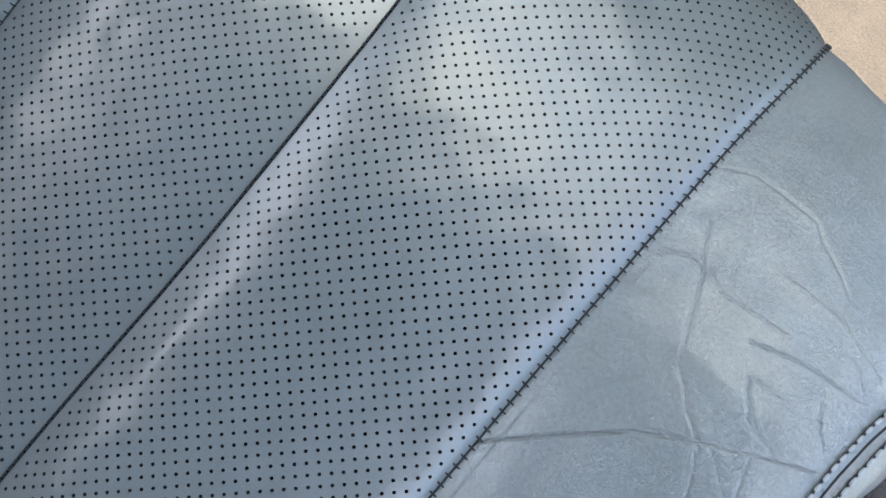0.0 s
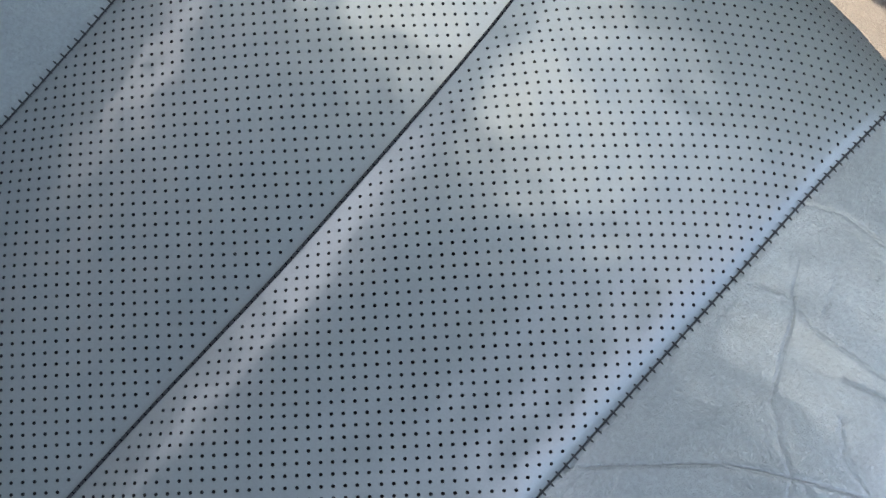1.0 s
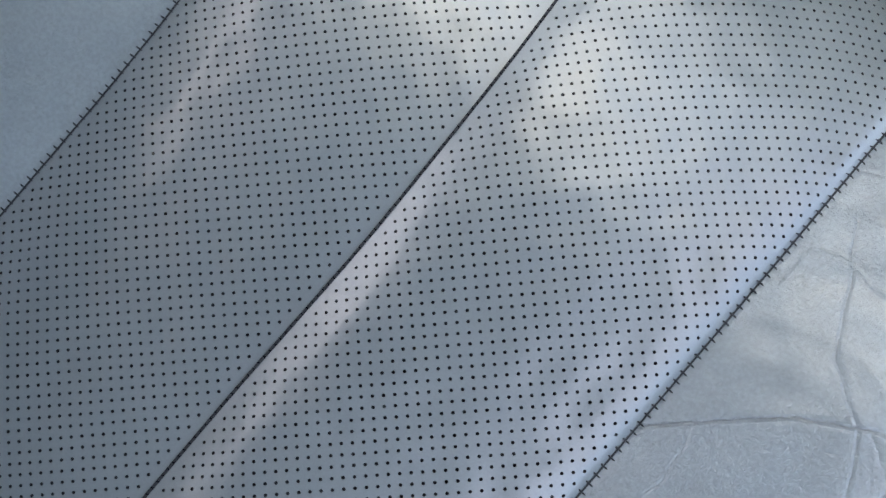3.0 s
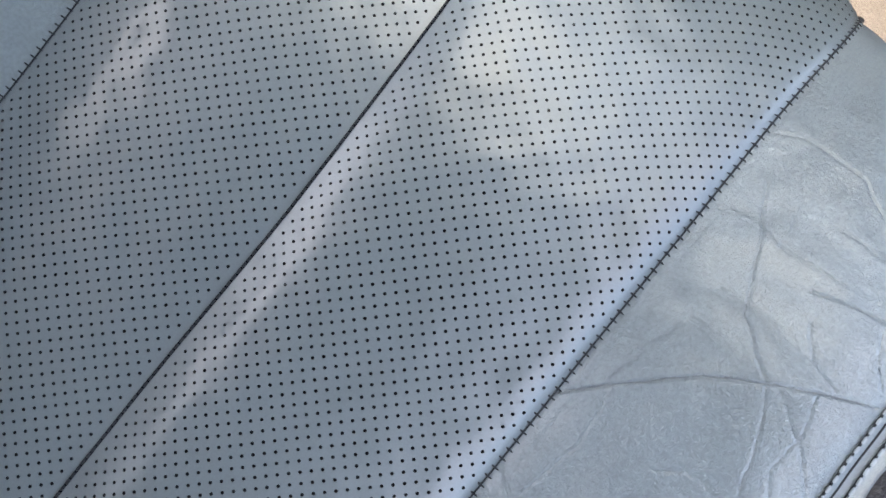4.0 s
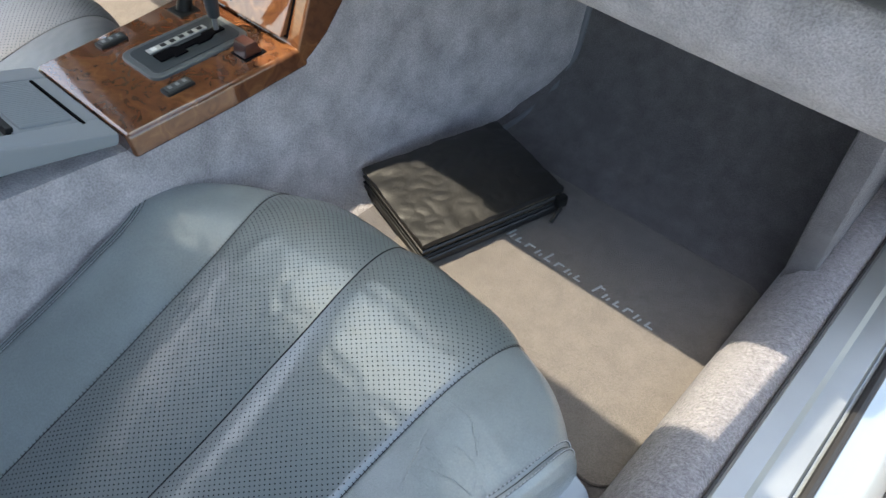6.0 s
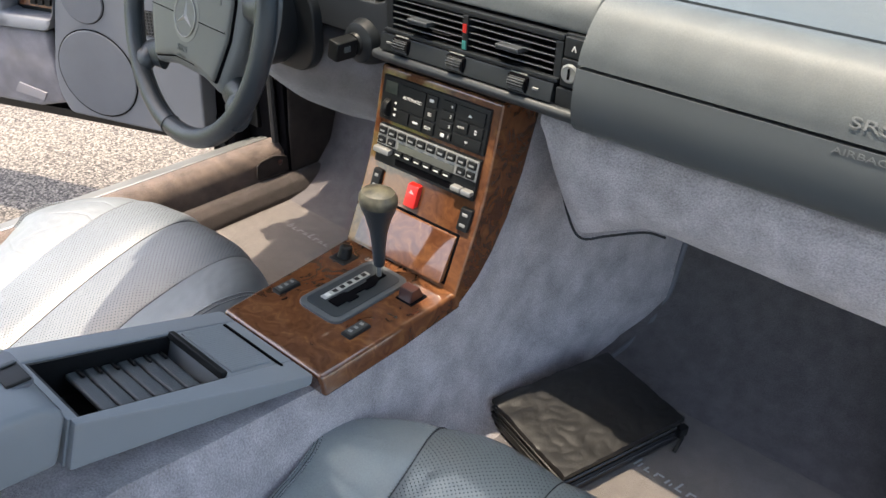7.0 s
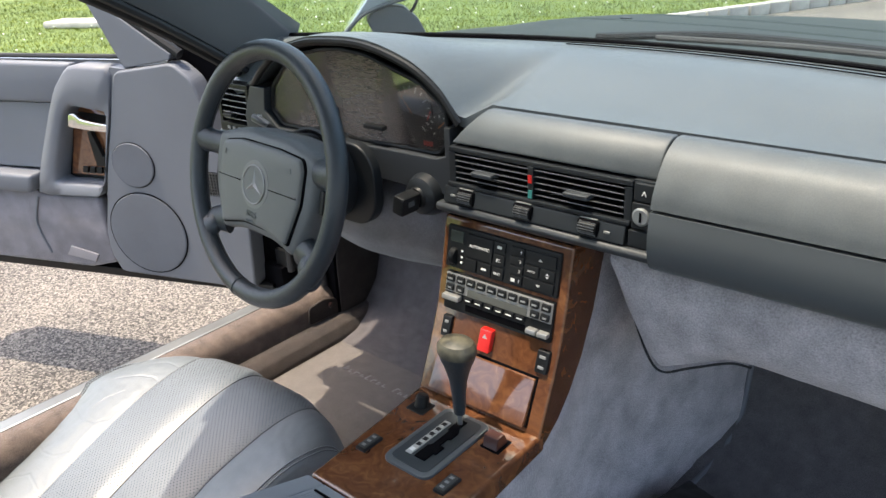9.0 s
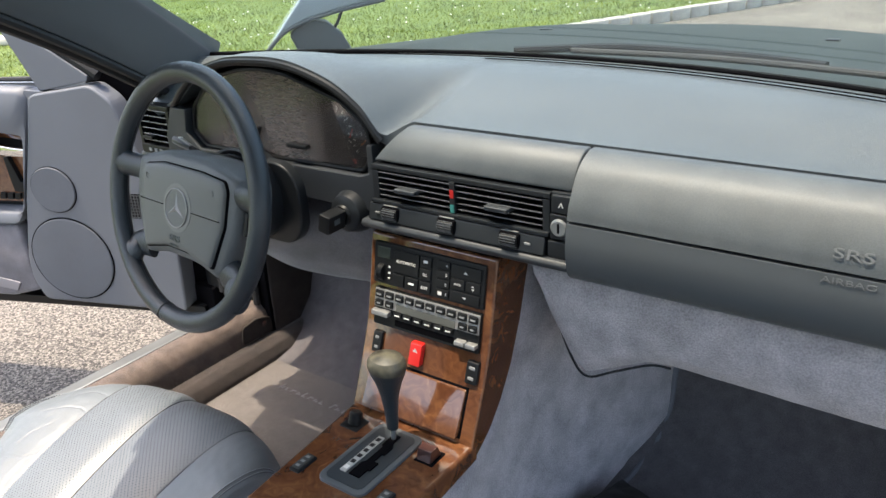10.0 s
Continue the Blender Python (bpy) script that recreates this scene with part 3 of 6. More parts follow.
car = thing("car", "low car body, bonnet darkened for mirrored trees, silver tail", "car body")
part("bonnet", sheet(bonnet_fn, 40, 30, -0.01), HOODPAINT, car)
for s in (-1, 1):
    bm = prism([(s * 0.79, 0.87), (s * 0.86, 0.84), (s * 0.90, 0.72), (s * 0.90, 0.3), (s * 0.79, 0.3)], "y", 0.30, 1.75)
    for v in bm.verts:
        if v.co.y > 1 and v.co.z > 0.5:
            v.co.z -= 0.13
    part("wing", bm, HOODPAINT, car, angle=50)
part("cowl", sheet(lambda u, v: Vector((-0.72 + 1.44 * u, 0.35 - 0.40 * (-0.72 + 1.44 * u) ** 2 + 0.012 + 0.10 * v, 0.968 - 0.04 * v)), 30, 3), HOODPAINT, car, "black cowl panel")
# shut lines, washer jets, cowl slats and wiper on the bonnet
def on_bonnet(x, y, up=0.0):
    v = (y - 0.40 + 0.25 * x * x) / (1.35 - 0.10 * x * x)
    return Vector(bonnet_fn((x + 0.80) / 1.60, v)) + Vector((0, 0, up))


for s in (-1, 1):
    part("shut_line", tube([on_bonnet(s * (0.70 - 0.10 * t), 0.40 + 1.2 * t, -0.0005) for t in np.linspace(0, 1, 16)], 0.004, 6), DEEP, car)
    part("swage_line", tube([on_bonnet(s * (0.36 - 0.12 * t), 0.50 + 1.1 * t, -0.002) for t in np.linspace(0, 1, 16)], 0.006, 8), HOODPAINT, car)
    part("washer_jet", moved(box(-0.014, 0.014, -0.010, 0.010, 0.0, 0.014, 0.004), Matrix.Translation(on_bonnet(s * 0.325, 0.93))), BLACK, car, "black washer jet")
for k in range(14):
    x = 0.16 + 0.025 * k
    part("cowl_slat", tube([on_bonnet(x, 0.56 + 0.01 * k * 0.2, 0.001), on_bonnet(x + 0.012, 0.64, 0.001)], 0.003, 6), BLACK, car)
wiper = thing("wiper", "black wiper resting along the foot of the windscreen", "wiper")
part("wiper_arm", tube(spline([(-0.10, 0.40, 0.972), (0.10, 0.405, 0.985), (0.30, 0.385, 0.984), (0.42, 0.355, 0.982)], 5), 0.007, 8), BLACK, wiper)
part("wiper_blade", tube(spline([(0.02, 0.383, 0.980), (0.25, 0.372, 0.982), (0.50, 0.315, 0.982), (0.60, 0.275, 0.982)], 5), 0.005, 8), RUBBER, wiper, "rubber wiper blade")
part("pivot", moved(lathe([(0.0, 0.016), (0.014, 0.014), (0.018, 0.0), (0.0, 0.0)], 20), pose(-0.10, 0.40, 0.955)), BLACK, wiper)
mir = thing("wing_mirror", "silver wing mirror on a dark grey foot", "wing mirror", (-0.908, 0.539, 0), (0, 0, 46.2))
shell = [(0.0, 0.908), (0.05, 0.972), (0.097, 1.028), (0.13, 1.10), (0.34, 1.11), (0.36, 1.03), (0.30, 1.016), (0.20, 0.999), (0.11, 0.979), (0.05, 0.954)]
part("housing", prism(shell, "y", 0.0, 0.11, 0.006, 3), PAINT, mir, "silver painted housing", angle=50)
rim = [(-0.002, 0.904), (0.05, 0.951), (0.11, 0.975), (0.20, 0.995), (0.31, 1.012)]
part("housing_edge", tube(spline([(x, 0.004, z) for x, z in rim], 6), 0.0055, 8), PILLAR, mir, "dark lower edge")
foot = [(0.080, 0.86), (0.076, 0.905), (0.062, 0.938), (0.075, 0.955), (0.115, 0.974), (0.160, 0.966), (0.195, 0.935), (0.216, 0.894), (0.220, 0.86)]
part("foot", prism(foot, "y", 0.02, 0.09, 0.006), PILLAR, mir, "dark grey foot", angle=50)
part("cable_arm", tube([(0.168, 0.03, 0.940), (0.186, 0.03, 0.962), (0.200, 0.03, 0.990)], 0.004, 8), BLACK, mir)

# Unseen panel added to block sun and sky; outline fitted to the wanted shadows.
SHADE_PANEL = [(-0.67, -0.21), (-0.655, -0.09), (-0.40, -0.09), (-0.27, -0.17), (-0.16, -0.268), (0.36, -0.264), (0.60, -0.272), (0.70, -0.29), (0.83, -0.33), (0.83, -1.75), (-0.53, -1.75), (-0.53, -0.74), (-0.56, -0.61), (-0.59, -0.535), (-0.635, -0.40)]
solo("roof", prism(SHADE_PANEL, "z", 1.34, 1.36), BLOCKGREY, "unseen grey panel added above the seats to shade them", "roof", "structure")
# Unseen strip added to stop sky light between the overhead panel and the header.
solo("sky_block_strip", sheet(lambda u, v: Vector((-0.155 + 0.715 * u, -0.268, 1.341)).lerp(Vector((-0.155 + 0.715 * u, -0.290 - 0.16 * (-0.155 + 0.715 * u) ** 2, 1.268)), v), 12, 2, 0.006), BLOCKGREY, "unseen grey strip added to block sky above the windscreen header", "roof lining", "structure")
for s in (-1, 1):
    solo("rear_pillar", prism([(-1.75, 1.34), (-1.55, 1.34), (-1.75, 0.86), (-1.98, 0.86)], "x", min(s * 0.50, s * 0.53), max(s * 0.50, s * 0.53), 0.005), PAINT, "silver rear roof pillar", "pillar", "structure")
    part("rear_wing", prism([(s * 0.72, 0.20), (s * 0.90, 0.20), (s * 0.91, 0.55), (s * 0.88, 0.82), (s * 0.80, 0.86), (s * 0.72, 0.86)], "y", -2.3, -1.18, 0.02), PAINT, car, "silver rear wing", angle=50)
part("rear_deck", prism([(-1.17, 0.79), (-1.17, 0.84), (-1.6, 0.875), (-2.3, 0.83), (-2.38, 0.60), (-2.36, 0.25), (-2.2, 0.25)], "x", -0.715, 0.715, 0.01), PAINT, car, "silver rear deck")
part("nose", prism([(1.70, 0.80), (1.78, 0.62), (1.80, 0.35), (1.72, 0.25), (1.60, 0.25)], "x", -0.88, 0.88, 0.01), PAINT, car, "silver nose panel")
for x, y in ((-0.80, 1.15), (0.80, 1.15), (-0.80, -1.75), (0.80, -1.75)):
    side = 1 if x > 0 else -1
    w = part("wheel", moved(lathe([(0.0, -0.02), (0.12, -0.02), (0.12, 0.10), (0.0, 0.10)], 32), pose(x, y, 0.315, 0, 90 * side)), BLACK, car)
    part("tyre", moved(lathe([(0.20, -0.10), (0.29, -0.10), (0.312, -0.08), (0.315, 0.0), (0.312, 0.08), (0.29, 0.10), (0.20, 0.10)], 40), pose(x, y, 0.315, 0, 90 * side)), RUBBER, w, "black tyre")
    part("rim", moved(lathe([(0.0, 0.06), (0.05, 0.07), (0.08, 0.05), (0.18, 0.06), (0.205, 0.10), (0.21, 0.10), (0.21, -0.08), (0.0, -0.08)], 40), pose(x, y, 0.315, 0, 90 * side)), SATIN, w, "plain silver rim")

# ---- seats ----
SEAT_PATH = spline([(-0.76, 0.270, 0), (-0.62, 0.320, 0), (-0.5, 0.358, 0), (-0.4, 0.387, 0), (-0.31, 0.406, 0), (-0.25, 0.411, 0), (-0.205, 0.405, 0), (-0.176, 0.385, 0), (-0.160, 0.345, 0), (-0.155, 0.30, 0), (-0.165, 0.24, 0)], 8)
ARC = [0.0]
for a, b in zip(SEAT_PATH, SEAT_PATH[1:]):
    ARC.append(ARC[-1] + (b - a).length)
SEAT_LEN = ARC[-1]


def along(d):
    """Place and normal on the cushion's long section at arc length d."""
    d = min(max(d, 0), SEAT_LEN - 1e-6)
    i = int(np.searchsorted(ARC, d, side="right")) - 1
    a, b = SEAT_PATH[i], SEAT_PATH[i + 1]
    f = (d - ARC[i]) / (ARC[i + 1] - ARC[i])
    p = a.lerp(b, f)
    t0 = (SEAT_PATH[i + 1] - SEAT_PATH[max(i - 1, 0)]).normalized()
    t1 = (SEAT_PATH[min(i + 2, len(SEAT_PATH) - 1)] - SEAT_PATH[i]).normalized()
    t = t0.lerp(t1, f).normalized()
    return p.x, p.y, -t.y, t.x


PUFF = ([0, 0.012, 0.03, 0.07, 0.12, 0.17, 0.23, 0.32, 0.48, 0.70, 0.90, 0.97, 0.99, 1.0], [0.0090, 0.0096, 0.0104, 0.0122, 0.0144, 0.0159, 0.0167, 0.0170, 0.0164, 0.0150, 0.0132, 0.0112, 0.0090, 0.0066])
PUFF_L = ([0, 0.012, 0.03, 0.08, 0.16, 0.3, 0.5, 0.66, 0.76, 0.86, 0.96, 0.985, 1.0], [0.0090, 0.0092, 0.0095, 0.0104, 0.0115, 0.0127, 0.0132, 0.0128, 0.0117, 0.0092, 0.0066, 0.0056, 0.0046])
ROLL = ([0, 0.05, 0.2, 0.4, 0.6, 0.8, 0.93, 1.0], [0.0064, 0.0092, 0.0162, 0.0247, 0.0310, 0.0340, 0.0336, 0.0315])


def eased(xs, ys, w=21):
    """A table resampled densely with its corners rounded off."""
    g = np.linspace(xs[0], xs[-1], 241)
    v = np.interp(g, xs, ys)
    p = np.concatenate([2 * v[0] - v[w:0:-1], v, 2 * v[-1] - v[-2 : -w - 2 : -1]])
    for _ in range(2):
        p = np.convolve(p, np.ones(w) / w, "same")
    return g, p[w : w + 241]


PUFF, PUFF_L, ROLL = eased(*PUFF, 7), eased(*PUFF_L, 5), eased(*ROLL, 21)
# plan of the seams, from the seat's own middle at 0.385: left, mid, right seam and outer piping
SEAM_Y = [-0.76, -0.60, -0.55, -0.47, -0.43, -0.38, -0.33, -0.28, -0.20, -0.15]
SEAM_L = [-0.139, -0.141, -0.142, -0.144, -0.147, -0.152, -0.158, -0.168, -0.190, -0.195]
SEAM_M = [0.003, 0.003, 0.003, 0.005, 0.004, 0.002, -0.001, -0.008, -0.020, -0.022]
SEAM_R = [0.139, 0.143, 0.145, 0.148, 0.149, 0.151, 0.153, 0.155, 0.163, 0.166]
SEAM_P = [0.247, 0.248, 0.249, 0.253, 0.254, 0.255, 0.260, 0.267, 0.272, 0.272]
_, SEAM_L = eased(SEAM_Y, SEAM_L)
_, SEAM_M = eased(SEAM_Y, SEAM_M)
_, SEAM_R = eased(SEAM_Y, SEAM_R)
SEAM_Y, SEAM_P = eased(SEAM_Y, SEAM_P)


WIDER = [0.0]


def seat_x(k, y):
    """Width place: k 0 mid seam, 1 side seam, 2 edge piping."""
    mid = float(np.interp(y, SEAM_Y, SEAM_M))
    a = abs(k)
    if k >= 0:
        side = float(np.interp(y, SEAM_Y, SEAM_R))
        edge = float(np.interp(y, SEAM_Y, SEAM_P)) + WIDER[0] * min(1, max(0.15, (-0.15 - y) / 0.17))
    else:
        side = float(np.interp(y, SEAM_Y, SEAM_L))
        edge = side - 0.108
    return mid + (side - mid) * a if a <= 1 else side + (edge - side) * (a - 1)


# creases of the outer bolster, in plan
CREASES = [
    ([(0.145, -0.457), (0.165, -0.437), (0.19, -0.414), (0.211, -0.402), (0.249, -0.381)], 0.0016),
    ([(0.168, -0.320), (0.180, -0.350), (0.190, -0.383), (0.211, -0.402), (0.222, -0.43), (0.226, -0.445)], 0.0008),
    ([(0.150, -0.300), (0.17, -0.288), (0.20, -0.285), (0.226, -0.300)], 0.0011),
    ([(0.205, -0.355), (0.225, -0.345), (0.247, -0.338)], 0.0009),
    ([(0.20, -0.318), (0.225, -0.312), (0.25, -0.318)], 0.0006),
    ([(0.165, -0.437), (0.168, -0.465), (0.160, -0.50)], 0.0006),
    ([(0.165, -0.520), (0.19, -0.512), (0.214, -0.501), (0.249, -0.512)], 0.0014),
    ([(0.15, -0.49), (0.17, -0.51), (0.185, -0.525)], 0.0008),
    ([(0.215, -0.402), (0.238, -0.418), (0.247, -0.43)], 0.0006),
    ([(0.235, -0.345), (0.240, -0.362), (0.246, -0.372)], 0.0006),
    ([(0.15, -0.585), (0.18, -0.575), (0.22, -0.590)], 0.001),
    ([(0.158, -0.345), (0.172, -0.338), (0.190, -0.345), (0.215, -0.340)], 0.0006),
    ([(0.176, -0.300), (0.183, -0.318), (0.186, -0.336)], 0.0005),
    ([(0.228, -0.395), (0.232, -0.412), (0.229, -0.428), (0.236, -0.440)], 0.0005),
    ([(0.212, -0.368), (0.220, -0.382), (0.234, -0.388)], 0.0005),
    ([(0.195, -0.455), (0.205, -0.448), (0.216, -0.447)], 0.0007),
    ([(0.165, -0.520), (0.158, -0.508), (0.148, -0.502)], 0.0006),
    ([(0.236, -0.515), (0.243, -0.522), (0.252, -0.528)], 0.0009),
    ([(0.240, -0.478), (0.247, -0.486), (0.254, -0.489)], 0.0007),
    ([(0.236, -0.318), (0.243, -0.326), (0.248, -0.336)], 0.0005),
]


def segments(creases):
    return np.array([[*a, *b, h] for pts, h in creases for a, b in zip(pts, pts[1:])])


SEGS = segments(CREASES)


def crease(x, y):
    p, a, b = np.array([x, y]), SEGS[:, :2], SEGS[:, 2:4]
    wob = 0.0012 * noise.noise(Vector((x * 90, y * 90, 3)))
    p = p + wob
    ab = b - a
    t = np.clip(((p - a) * ab).sum(1) / (ab * ab).sum(1), 0, 1)
    depth = 0.85 * SEGS[:, 4]
    wide = 0.0005 if WIDER[0] == 0 else 0.0016
    d = np.hypot(*(a + ab * t[:, None] - p).T)
    near = -depth * np.exp(-((d / wide) ** 2)) + 0.07 * depth * np.exp(-(((d - 0.0025) / 0.0022) ** 2))
    return float(near.min() if near.min() < -1e-5 else near.max())


def cover(k, d, extra=0.0, with_creases=False):
    """A place on the cover: k across (see seat_x), d along."""
    y, z, ny, nz = along(d)
    a = abs(k)
    h = float(np.interp(a, *(PUFF if k >= 0 else PUFF_L))) if a <= 1 else float(np.interp(a - 1, *ROLL)) * (1 if k > 0 else 0.7)
    if k > 1:
        h = h * (1 - 8 * WIDER[0]) - WIDER[0] * 0.75 * (a - 1) ** 2
    x = seat_x(k, y)
    front = min(1, max(0, (d - 0.36) / 0.22))
    front = front * front * (3 - 2 * front)
    h *= 1 - 0.55 * front * (1 if a > 1 else a)
    back = 0.085 * max(0, (abs(x) - 0.10) / 0.17) ** 2 * front
    soft = (0.0009 if a > 1 else 0.0006) * noise.noise(Vector((x * 18, y * 18, 1))) + 0.0007 * noise.noise(Vector((x * 60, y * 60, 5)))
    h += extra + soft * (0.4 if a < 0.06 or abs(a - 1) < 0.06 else 1)
    if with_creases:
        h += crease(x, y)
    return Vector((x, y + h * ny - back, z + h * nz))


def stitches(path, length, gap, r, lift_by, across=0.0):
    """Short thread bars along a row of points."""
    run = 0.0
    pts = [Vector(p) for p in path]
    acc = [0.0]
    for a, b in zip(pts, pts[1:]):
        acc.append(acc[-1] + (b - a).length)

    def at(s):
        i = min(max(int(np.searchsorted(acc, s, side="right")) - 1, 0), len(pts) - 2)
        return pts[i].lerp(pts[i + 1], (s - acc[i]) / max(acc[i + 1] - acc[i], 1e-9))

    vs, fs = [], []
    while run + length < acc[-1]:
        a, b = at(run), at(run + length)
        way = (b - a).normalized()
        side = way.cross(Vector((0, 0, 1))).normalized()
        up = side.cross(way).normalized()
        if across:
            a, b = (a + b) / 2 - side * across, (a + b) / 2 + side * across
            way, side = side, -way
        n0 = len(vs)
        for p, q in ((a, 0.5), (a.lerp(b, 0.25), 1), (a.lerp(b, 0.75), 1), (b, 0.5)):
            c = p + up * lift_by * q
            for ang in range(5):
                t = ang * math.tau / 5
                vs.append(c + side * r * q * math.cos(t) + up * r * q * math.sin(t))
        for j in range(3):
            for k in range(5):
                fs.append((n0 + 5 * j + k, n0 + 5 * j + (k + 1) % 5, n0 + 5 * j + 5 + (k + 1) % 5, n0 + 5 * j + 5 + k))
        run += length + gap
    me = bpy.data.meshes.new("stitching")
    me.from_pydata(vs, [], fs)
    return smooth(me)


def mesh_part(name, me, material, parent, label="", kind=""):
    me.materials.append(material)
    ob = new(name, me)
    ob.parent = parent
    return tagged(ob, label, kind=kind)


def seat(name, label, sign, m, fine, smooth_skin, perf_skin):
    s = thing(name, label, "car seat", group="front seats")
    s.matrix_world = m
    flip = lambda v: Vector((sign * v.x, v.y, v.z))
    turned = lambda f, side: f if side * sign > 0 else f[::-1]
    for side in (-1, 1):
        # perforated panel, every other cell with a sunk hole
        nu, nd = (42, int(SEAT_LEN / 0.0034)) if fine else (36, int(SEAT_LEN / 0.0040))
        vs, fs, mi = [], [], []
        for j in range(nd + 1):
            for i in range(nu + 1):
                vs.append(cover(side * i / nu, SEAT_LEN * j / nd))
        for j in range(nd):
            for i in range(nu):
                q = [j * (nu + 1) + i, j * (nu + 1) + i + 1, (j + 1) * (nu + 1) + i + 1, (j + 1) * (nu + 1) + i]
                if (i + j) % 2 or i < 1 or i >= nu - 1:
                    fs.append(turned(q, side)), mi.append(0)
                    continue
                a, b, c, e = (vs[k] for k in q)
                mid, eu, ev = (a + b + c + e) / 4, ((b - a) + (c - e)) / 2, ((e - a) + (c - b)) / 2
                n = eu.cross(ev).normalized() * side
                r0 = 0.00080 if fine else 0.0009
                eu, ev = eu.normalized() * r0, ev.normalized() * r0
                ring, deep = [], []
                for k in range(8):
                    t = math.radians(-112.5 + 45 * k)
                    ring.append(len(vs))
                    vs.append(mid + eu * math.cos(t) + ev * math.sin(t))
                faces = []
                for k in range(4):
                    faces.append([q[k], q[(k + 1) % 4], ring[(2 * k + 1) % 8], ring[2 * k]])
                    faces.append([q[(k + 1) % 4], ring[(2 * k + 2) % 8], ring[(2 * k + 1) % 8]])
                for k in ring:
                    deep.append((len(vs), len(vs) + 1))
                    vs.append(vs[k].copy()), vs.append(vs[k] - n * 0.0022)
                for k in range(8):
                    k2 = (k + 1) % 8
                    faces.append([deep[k][0], deep[k2][0], deep[k2][1], deep[k][1]])
                faces.append([dd[1] for dd in deep])
                for k, f in enumerate(faces):
                    fs.append(turned(f, side)), mi.append(0 if k < 8 else 1)
        me = bpy.data.meshes.new("perforated_panel")
        me.from_pydata([flip(v) for v in vs], [], fs)
        me.materials.append(perf_skin), me.materials.append(HOLE)
        me.polygons.foreach_set("material_index", mi)
        ob = new("perforated_panel", smooth(me))
        ob.parent = s
        tagged(ob, "finely perforated leather panel")
        # bolster
        outer = side > 0
        nu, nd = ((190, 900) if fine else (90, 400)) if outer else (30, 160)
        vs = [flip(cover(side * (1 + i / nu), SEAT_LEN * j / nd, 0, outer)) for j in range(nd + 1) for i in range(nu + 1)]
        fs = [turned([j * (nu + 1) + i, j * (nu + 1) + i + 1, (j + 1) * (nu + 1) + i + 1, (j + 1) * (nu + 1) + i], side) for j in range(nd) for i in range(nu)]
        me = bpy.data.meshes.new("bolster")
        me.from_pydata(vs, [], fs)
        mesh_part("bolster", smooth(me), smooth_skin, s, "smooth leather bolster with creases")
        # side panel below the piping
        drop = [(0, 0.0), (0.05, 0.0), (0.10, -0.004), (0.15, -0.013), (0.17, -0.028), (0.16, -0.050), (0.10, -0.085), (0.02, -0.13)]
        vs, fs, nu, nd = [], [], 28, 120
        for j in range(nd + 1):
            for i in range(nu + 1):
                t = i / nu * (len(drop) - 1)
                k = min(int(t), len(drop) - 2)
                f = t - k
                dk = drop[k][0] + (drop[k + 1][0] - drop[k][0]) * f
                dz = drop[k][1] + (drop[k + 1][1] - drop[k][1]) * f
                p = cover(side * 2, SEAT_LEN * j / nd)
                y, z, ny, nz = along(SEAT_LEN * j / nd)
                fold = 0.0014 * noise.noise(Vector((p.y * 70, i * 0.12, 9))) * min(1, i / 3)
                q = p + Vector((side * (dk * 0.107 + fold), dz * ny, dz * nz))
                vs.append(flip(q))
        fs = [turned([j * (nu + 1) + i, j * (nu + 1) + i + 1, (j + 1) * (nu + 1) + i + 1, (j + 1) * (nu + 1) + i], side) for j in range(nd) for i in range(nu)]
        me = bpy.data.meshes.new("side_panel")
        me.from_pydata(vs, [], fs)
        mesh_part("side_panel", smooth(me), smooth_skin, s)
        # piping: dark seam between two rows of pale stitches
        row = lambda k, e: [flip(cover(side * k, SEAT_LEN * j / 200, e)) for j in range(2, 176)]
        part("edge_seam", tube(row(2.0, -0.0002), 0.0006, 6), THREAD, s)
        mesh_part("stitching", stitches(row(1.965, 0.0010), 0.0034, 0.0014, 0.0008, 0.0006), PALE_THREAD, s, "pale double stitching", "stuff")
        low = [p + Vector((sign * side * 0.0042, 0, 0.0004)) for p in row(2.0, 0.0006)]
        mesh_part("stitching", stitches(low, 0.0034, 0.0014, 0.0008, 0.0008), PALE_THREAD, s, "pale double stitching", "stuff")
        for line in (row(1.965, 0.0006), [p - Vector((0, 0, 0.0006)) for p in low]):
            part("stitch_groove", tube(line, 0.0006, 6), THREAD, s)
        # seam by the perforated panel
        part("panel_seam", tube([flip(cover(side * 1.0, SEAT_LEN * j / 200, 0.0)) for j in range(2, 176)], 0.0006, 6), THREAD, s)
        mesh_part("stitching", stitches([flip(cover(side * 1.0, SEAT_LEN * j / 200, 0.0012)) for j in range(2, 176)], 0.0024, 0.0024, 0.00045, 0.0006, 0.0019), THREAD, s, "black cross stitches", "stuff")
    part("panel_seam", tube([flip(cover(0, SEAT_LEN * j / 200, -0.0002)) for j in range(2, 176)], 0.0009, 6), DEEP, s, "dark sewn seam")
    mesh_part("stitching", stitches([flip(cover(0, SEAT_LEN * j / 200, 0.0004)) for j in range(2, 176)], 0.0030, 0.0006, 0.0007, 0.0003), THREAD, s, "black seam thread", "stuff")
    # hard skirt beside the cushion
    skirt = [(0.266, 0.352), (0.272, 0.360), (0.286, 0.356), (0.304, 0.343), (0.311, 0.328), (0.311, 0.20), (0.256, 0.20)]
    bm = prism(skirt, "y", -0.74, -0.246, 0.005, 3)
    for v in bm.verts:
        if v.co.z > 0.3:
            v.co.z -= 0.08 * max(0, -0.26 - v.co.y)
    bm.transform(Matrix.Diagonal((sign, 1, 1, 1)))
